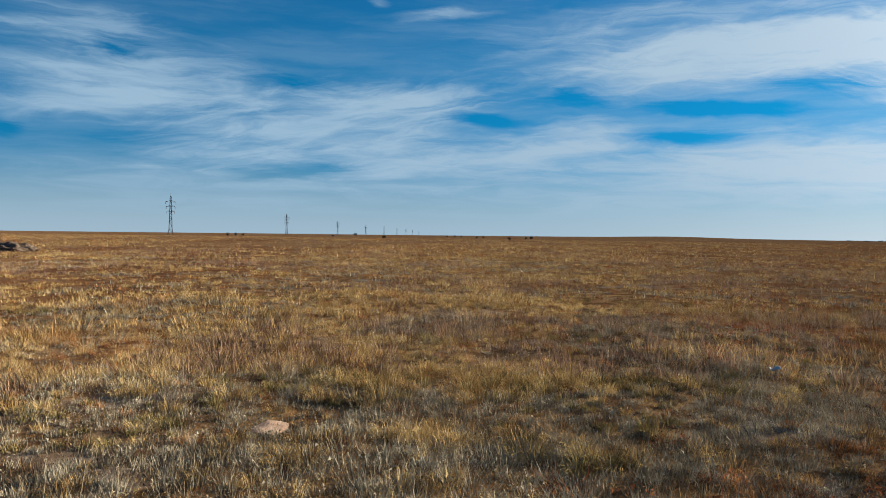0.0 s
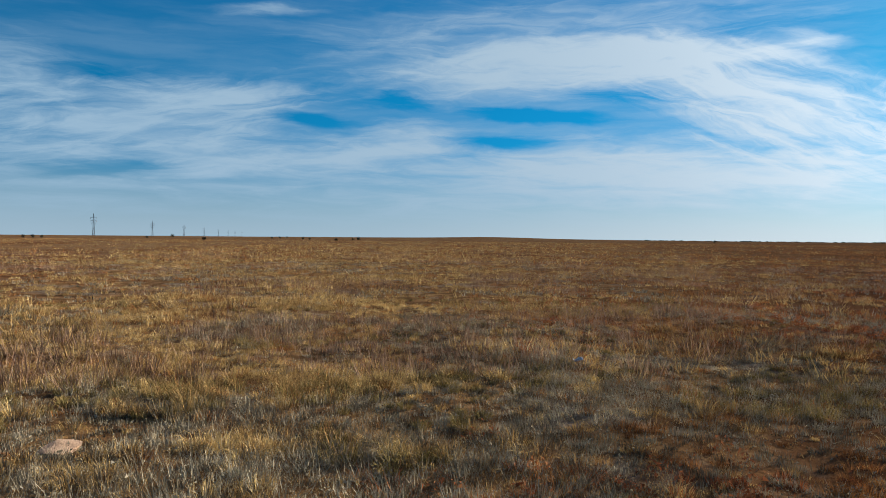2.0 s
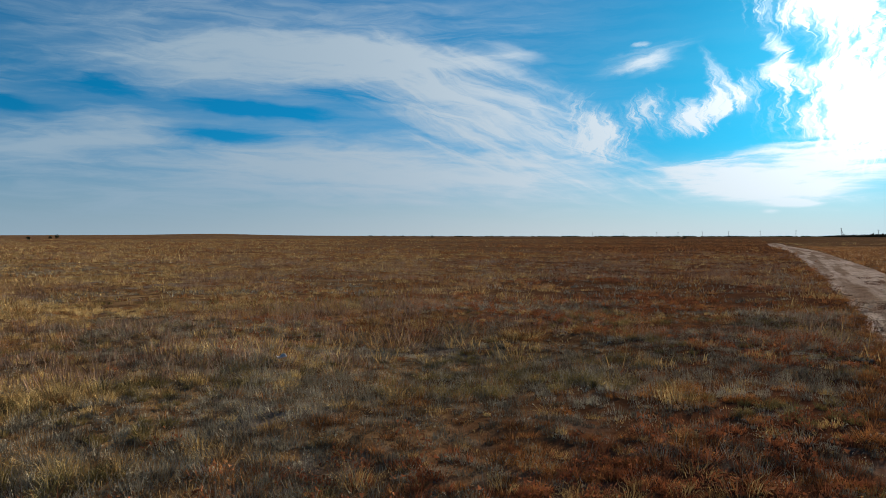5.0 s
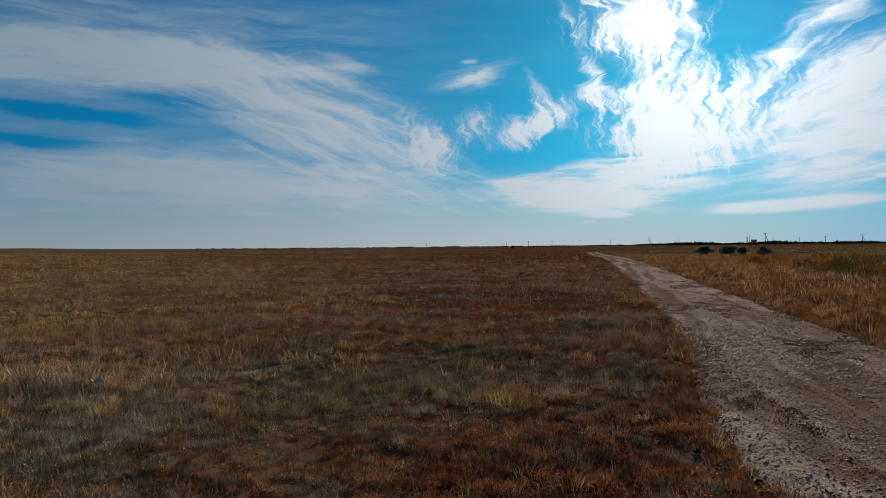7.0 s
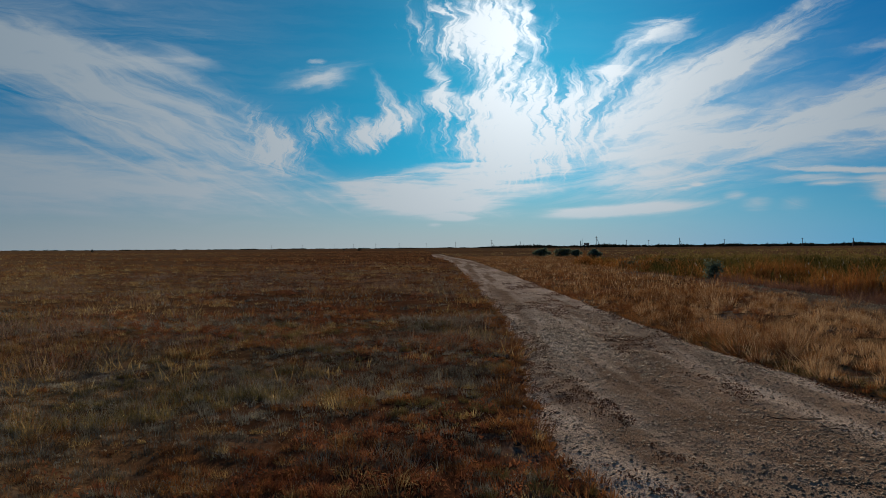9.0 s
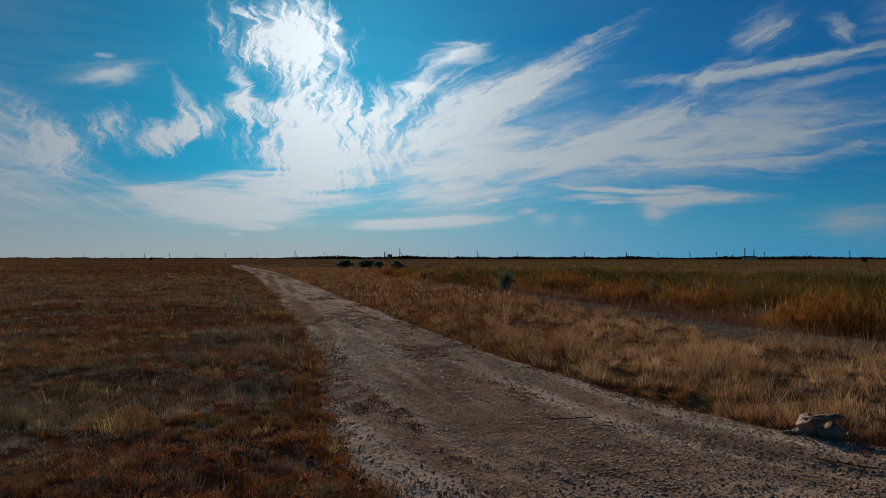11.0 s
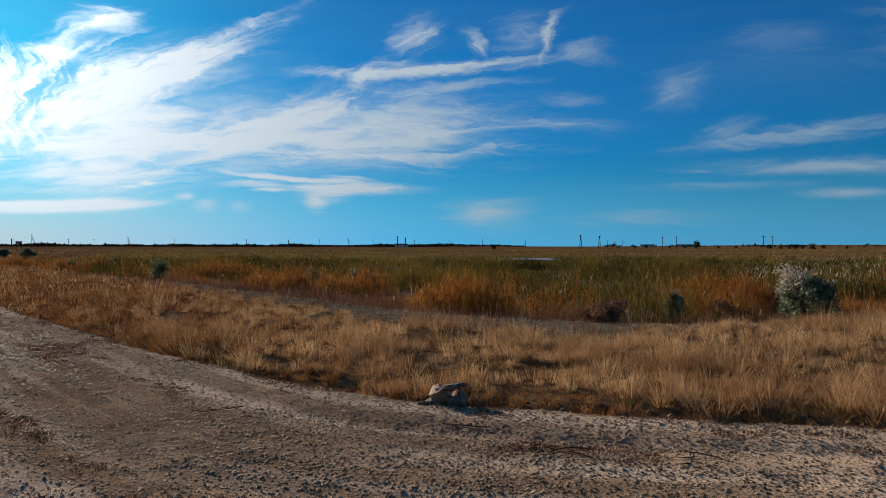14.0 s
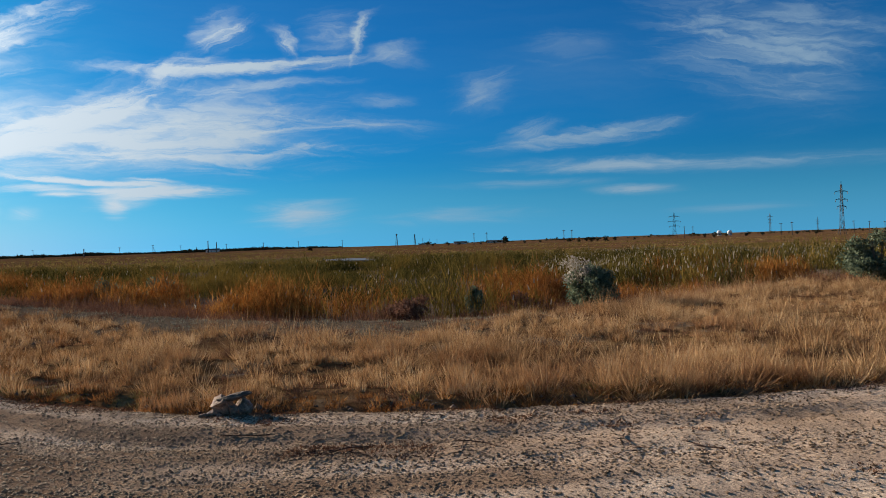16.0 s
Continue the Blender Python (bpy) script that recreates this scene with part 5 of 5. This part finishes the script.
for i, (az, r, h) in enumerate(((-16.4, 500, 2.2), (-15.8, 500, 2.4), (-15.3, 520, 2.0), (-8.6, 640, 2.4), (-6.9, 900, 4.0), (-4.7, 330, 1.7), (0.2, 800, 2.6), (0.8, 820, 2.8), (1.3, 800, 2.6), (2.5, 560, 2.2), (3.0, 580, 2.0), (5.0, 330, 1.6), (6.3, 520, 2.0), (6.7, 500, 2.6), (33.5, 600, 2.4), (52.5, 420, 1.9), (51.3, 500, 1.9), (118.8, 620, 6.5), (125.0, 560, 3.0), (125.8, 580, 3.2), (133.5, 600, 3.6), (121.5, 600, 2.6), (128.5, 560, 2.4), (113.2, 620, 2.6), (114.4, 640, 2.2), (115.2, 700, 3.4), (116.9, 640, 2.8), (118.0, 680, 2.4), (120.3, 620, 2.4), (123.7, 470, 3.4), (124.4, 455, 3.0), (125.4, 480, 3.6), (126.4, 470, 3.8), (127.1, 500, 2.8), (134.2, 520, 3.2), (135.0, 600, 2.6), (136.3, 580, 3.4), (137.4, 640, 3.0), (139.6, 620, 2.8), (140.8, 600, 3.2), (78.5, 900, 5.0), (82.7, 950, 5.5), (85.4, 900, 4.6), (75.2, 880, 5.0), (103.8, 420, 3.2))):
    x, y, z = polar(az, r)
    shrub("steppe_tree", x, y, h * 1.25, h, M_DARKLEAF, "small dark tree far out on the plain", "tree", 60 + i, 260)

# far woods along the horizon
rng = np.random.default_rng(99)
woods = []
for k in range(2600):
    az = rng.uniform(28, 106)
    r = rng.uniform(1500, 2300)
    dens = 0.25 + 0.75 * step(44, 66, np.array(az)) * (1 - 0.4 * step(90, 104, np.array(az)))
    if rng.uniform() > dens:
        continue
    x, y = r * math.sin(radians(az)), r * math.cos(radians(az))
    h = rng.uniform(4, 8) * float(0.45 + 0.55 * step(60, 67, np.array(az))) * (0.6 + 0.6 * float(vnoise(np.array(az / 1.7), np.array(1.0), 4)))
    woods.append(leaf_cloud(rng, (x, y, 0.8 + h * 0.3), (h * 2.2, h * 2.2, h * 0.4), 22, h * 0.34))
for k in range(160):
    az = rng.uniform(112, 150)
    r = rng.uniform(700, 1400)
    x, y, z = r * math.sin(radians(az)), r * math.cos(radians(az)), 1.5
    h = rng.uniform(1.5, 4)
    woods.append(leaf_cloud(rng, (x, y, z + h * 0.3), (h * 1.3, h * 1.3, h * 0.5), 30, h * 0.2))
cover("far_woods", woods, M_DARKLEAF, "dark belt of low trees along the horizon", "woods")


def farm_shed(az, r, long, deep, high, label):
    x, y, z = polar(az, r)
    e = empty("farm_building", x, y, z - 0.1, label, "building", "farm buildings", -az)
    bm = bmesh.new()
    box(bm, -long / 2, -deep / 2, 0, long / 2, deep / 2, high)
    part("wall", bm, M_WALL, e)
    bm = bmesh.new()
    v = [bm.verts.new(c) for c in ((-long / 2 - 0.5, -deep / 2 - 0.5, high), (long / 2 + 0.5, -deep / 2 - 0.5, high), (long / 2 + 0.5, deep / 2 + 0.5, high), (-long / 2 - 0.5, deep / 2 + 0.5, high), (-long / 2 - 0.5, 0, high + deep * 0.22), (long / 2 + 0.5, 0, high + deep * 0.22))]
    for q in ((0, 1, 5, 4), (2, 3, 4, 5), (0, 4, 3), (1, 2, 5), (3, 2, 1, 0)):
        bm.faces.new([v[i] for i in q])
    part("roof", bm, M_ROOF, e)
    for k in range(int(long // 6)):
        bm = bmesh.new()
        wx = -long / 2 + 3 + k * 6
        box(bm, wx - 0.8, -deep / 2 - 0.06, high * 0.4, wx + 0.8, -deep / 2 + 0.1, high * 0.78)
        part("window", bm, M_PANE, e)


farm_shed(115.3, 1150, 20, 8, 2.6, "long low whitewashed farm building on the horizon")
farm_shed(118.0, 1150, 24, 8, 2.6, "long low pale farm building with grey roof")
farm_shed(96.6, 1300, 22, 12, 3.6, "dark tall farm building among horizon trees")
for az, r in ((134.5, 950), (135.2, 960)):
    x, y, z = polar(az, r)
    e = empty("storage_tank", x, y, z, "white domed storage tank far beyond the marsh", "tank", "white tanks")
    bm = bmesh.new()
    bar(bm, (0, 0, 0), (0, 0, 4.5), 2.8, 20)
    part("shell", bm, M_TANK, e)
    bm = bmesh.new()
    bmesh.ops.create_uvsphere(bm, u_segments=20, v_segments=10, radius=2.8, matrix=Matrix.Translation((0, 0, 4.5)) @ Matrix.Diagonal((1, 1, 0.6, 1)))
    part("dome", bm, M_TANK, e)
for az, h in ((69.5, 9), (96.3, 14), (96.9, 12), (88.0, 9)):
    x, y, z = polar(az, 900)
    e = empty("chimney_stack", x, y, z, "thin dark chimney stack on the horizon", "chimney")
    bm = bmesh.new()
    bar(bm, (0, 0, 0), (0, 0, h), 0.7, 10, 0.45)
    part("shaft", bm, M_STEEL, e)
    bm = bmesh.new()
    bar(bm, (0, 0, h - 0.6), (0, 0, h), 0.75, 10)
    part("rim", bm, M_STEEL, e)

# box tank on a steel stand beyond the bushes
x, y, z = polar(70.0, 420)
stand = empty("tank_stand", x, y, z - 0.1, "grey box tank on a dark steel stand", "water tank", "", -70)
for sx in (-1.5, 0.9):
    for sy in (-0.9, 0.9):
        bm = bmesh.new()
        bar(bm, (sx, sy, 0), (sx, sy, 2.4), 0.16, 6)
        part("leg", bm, M_STEEL, stand)
bm = bmesh.new()
box(bm, -1.7, -1.0, 2.4, 1.1, 1.0, 3.9)
bmesh.ops.bevel(bm, geom=bm.edges[:], offset=0.12, segments=2, affect="EDGES")
part("tank", bm, M_ROOF, stand)
bm = bmesh.new()
bar(bm, (-2.4, 0, 0), (-2.4, 0, 6.2), 0.14, 6, 0.08)
part("pipe", bm, M_STEEL, stand)

# rubble mounds
for i, (x, y, w, h) in enumerate(((-34.5, 52.5, 2.2, 0.6), (-31.8, 54.0, 1.7, 0.62), (-33.4, 53.6, 1.3, 0.4))):
    bm = bmesh.new()
    r = bmesh.ops.create_icosphere(bm, subdivisions=5, radius=1)
    for v in bm.verts:
        n = noise.fractal(v.co * 2.2 + Vector((i * 7, 0, 0)), 1.0, 2.0, 4)
        k = 1 + 0.22 * n
        v.co = Vector((v.co.x * w * k, v.co.y * w * 0.8 * k, max(v.co.z, -0.2) ** 1 * h * (1 + 0.4 * n)))
    me = bpy.data.meshes.new("rubble_mound")
    bm.to_mesh(me)
    bm.free()
    me.materials.append(M_MOUND)
    ob = new("rubble_mound", me)
    ob.location = (x, y, ground_at(x, y) + 0.02)
    tagged(ob, "grey mound of dumped soil and rubble on grass", "mound", "rubble mounds")

# pile of stones by the track
pile = empty("stone_pile", 7.36, -1.64, 0.0, "pile of broken pale stones at the track's edge", "stones")
for i, (x, y, z, s, tz, tx) in enumerate(((0.0, 0.09, 0.09, (0.12, 0.14, 0.11), 0.4, 0.2), (0.02, -0.10, 0.07, (0.10, 0.12, 0.085), 1.4, -0.2), (-0.01, -0.05, 0.175, (0.08, 0.19, 0.04), 0.2, -0.1), (-0.09, 0.0, 0.05, (0.07, 0.08, 0.06), 2.0, 0.0), (-0.03, 0.2, 0.035, (0.05, 0.06, 0.045), 0.9, 0.1), (-0.06, 0.28, 0.025, (0.04, 0.05, 0.035), 2.9, 0.3), (0.02, -0.24, 0.03, (0.05, 0.05, 0.04), 1.1, 0.0), (-0.1, 0.14, 0.02, (0.03, 0.04, 0.025), 0.2, 0.0))):
    bm = bmesh.new()
    rock(bm, (x * 0.95, y * 0.95, z * 0.95), [k * 0.95 for k in s], 31 + i, tz, tx)
    part("stone", bm, M_DARKSTONE if i in (2, 6) else M_STONE, pile)

# dry twigs fallen on the track


def dry_twig(x, y, turnz, long, seed):
    """A thin bent stalk with side shoots, lying flat."""
    rnd = random.Random(seed)
    e = empty("dry_twig", x, y, 0.03, "thin dark dry twig lying on the track", "twig", "dry twigs on the track", turnz)
    bm = bmesh.new()
    at, way = Vector((-long, 0, 0)), 0.0
    joints = []
    for k in range(7):
        way += rnd.uniform(-0.35, 0.35)
        to = at + Vector((math.cos(way), math.sin(way), rnd.uniform(-0.06, 0.08))) * long * 0.3
        bar(bm, at, to, 0.006 - 0.0006 * k, 5, 0.0055 - 0.0006 * k)
        joints.append((to, way))
        at = to
    part("stalk", bm, M_TWIGBARK, e)
    for k, (to, way) in enumerate(joints[1:6]):
        bm = bmesh.new()
        a = way + (0.8 if k % 2 else -0.8) * rnd.uniform(0.7, 1.3)
        mid = to + Vector((math.cos(a), math.sin(a), 0.12)) * long * 0.22
        bar(bm, to, mid, 0.004, 4, 0.003)
        bar(bm, mid, mid + Vector((math.cos(a * 0.6), math.sin(a * 0.6), 0.1)) * long * 0.2, 0.003, 4, 0.0015)
        part("shoot", bm, M_TWIGBARK, e)


for i, (x, y, turnz, long) in enumerate(((5.34, -2.29, 0, 0.16), (5.62, -2.15, 67, 0.21), (5.17, -2.85, 134, 0.26), (5.23, -3.11, 21, 0.16), (6.29, -1.56, 88, 0.21), (4.64, -4.03, 155, 0.26), (4.34, -4.38, 42, 0.16), (7.36, 0.47, 109, 0.21), (7.06, 0.29, 176, 0.26))):
    dry_twig(x, y, turnz, long, 400 + i)

# flat stone in the grass
bm = bmesh.new()
rock(bm, (0, 0, 0), (0.17, 0.12, 0.035), 77, 0.5, 0.25, 2)
me = bpy.data.meshes.new("flat_stone")
bm.to_mesh(me)
bm.free()
me.materials.append(M_SLAB)
fs = tagged(new("flat_stone", me), "flat tan stone slab lying tilted in grass", "stone")
fs.location = (-1.28, 5.5, ground_at(-1.28, 5.5) + 0.04)

# scrap of white plastic
bm = bmesh.new()
bmesh.ops.create_grid(bm, x_segments=8, y_segments=6, size=0.05)
for v in bm.verts:
    v.co.z = 0.05 * noise.noise(v.co * 14) + 0.03
bmesh.ops.solidify(bm, geom=bm.faces[:], thickness=0.004)
me = bpy.data.meshes.new("plastic_scrap")
bm.to_mesh(me)
bm.free()
me.materials.append(M_SCRAP)
ps = tagged(new("plastic_scrap", me), "crumpled white plastic scrap caught in dry grass", "litter")
ps.location = (3.66, 8.1, ground_at(3.66, 8.1) + 0.06)
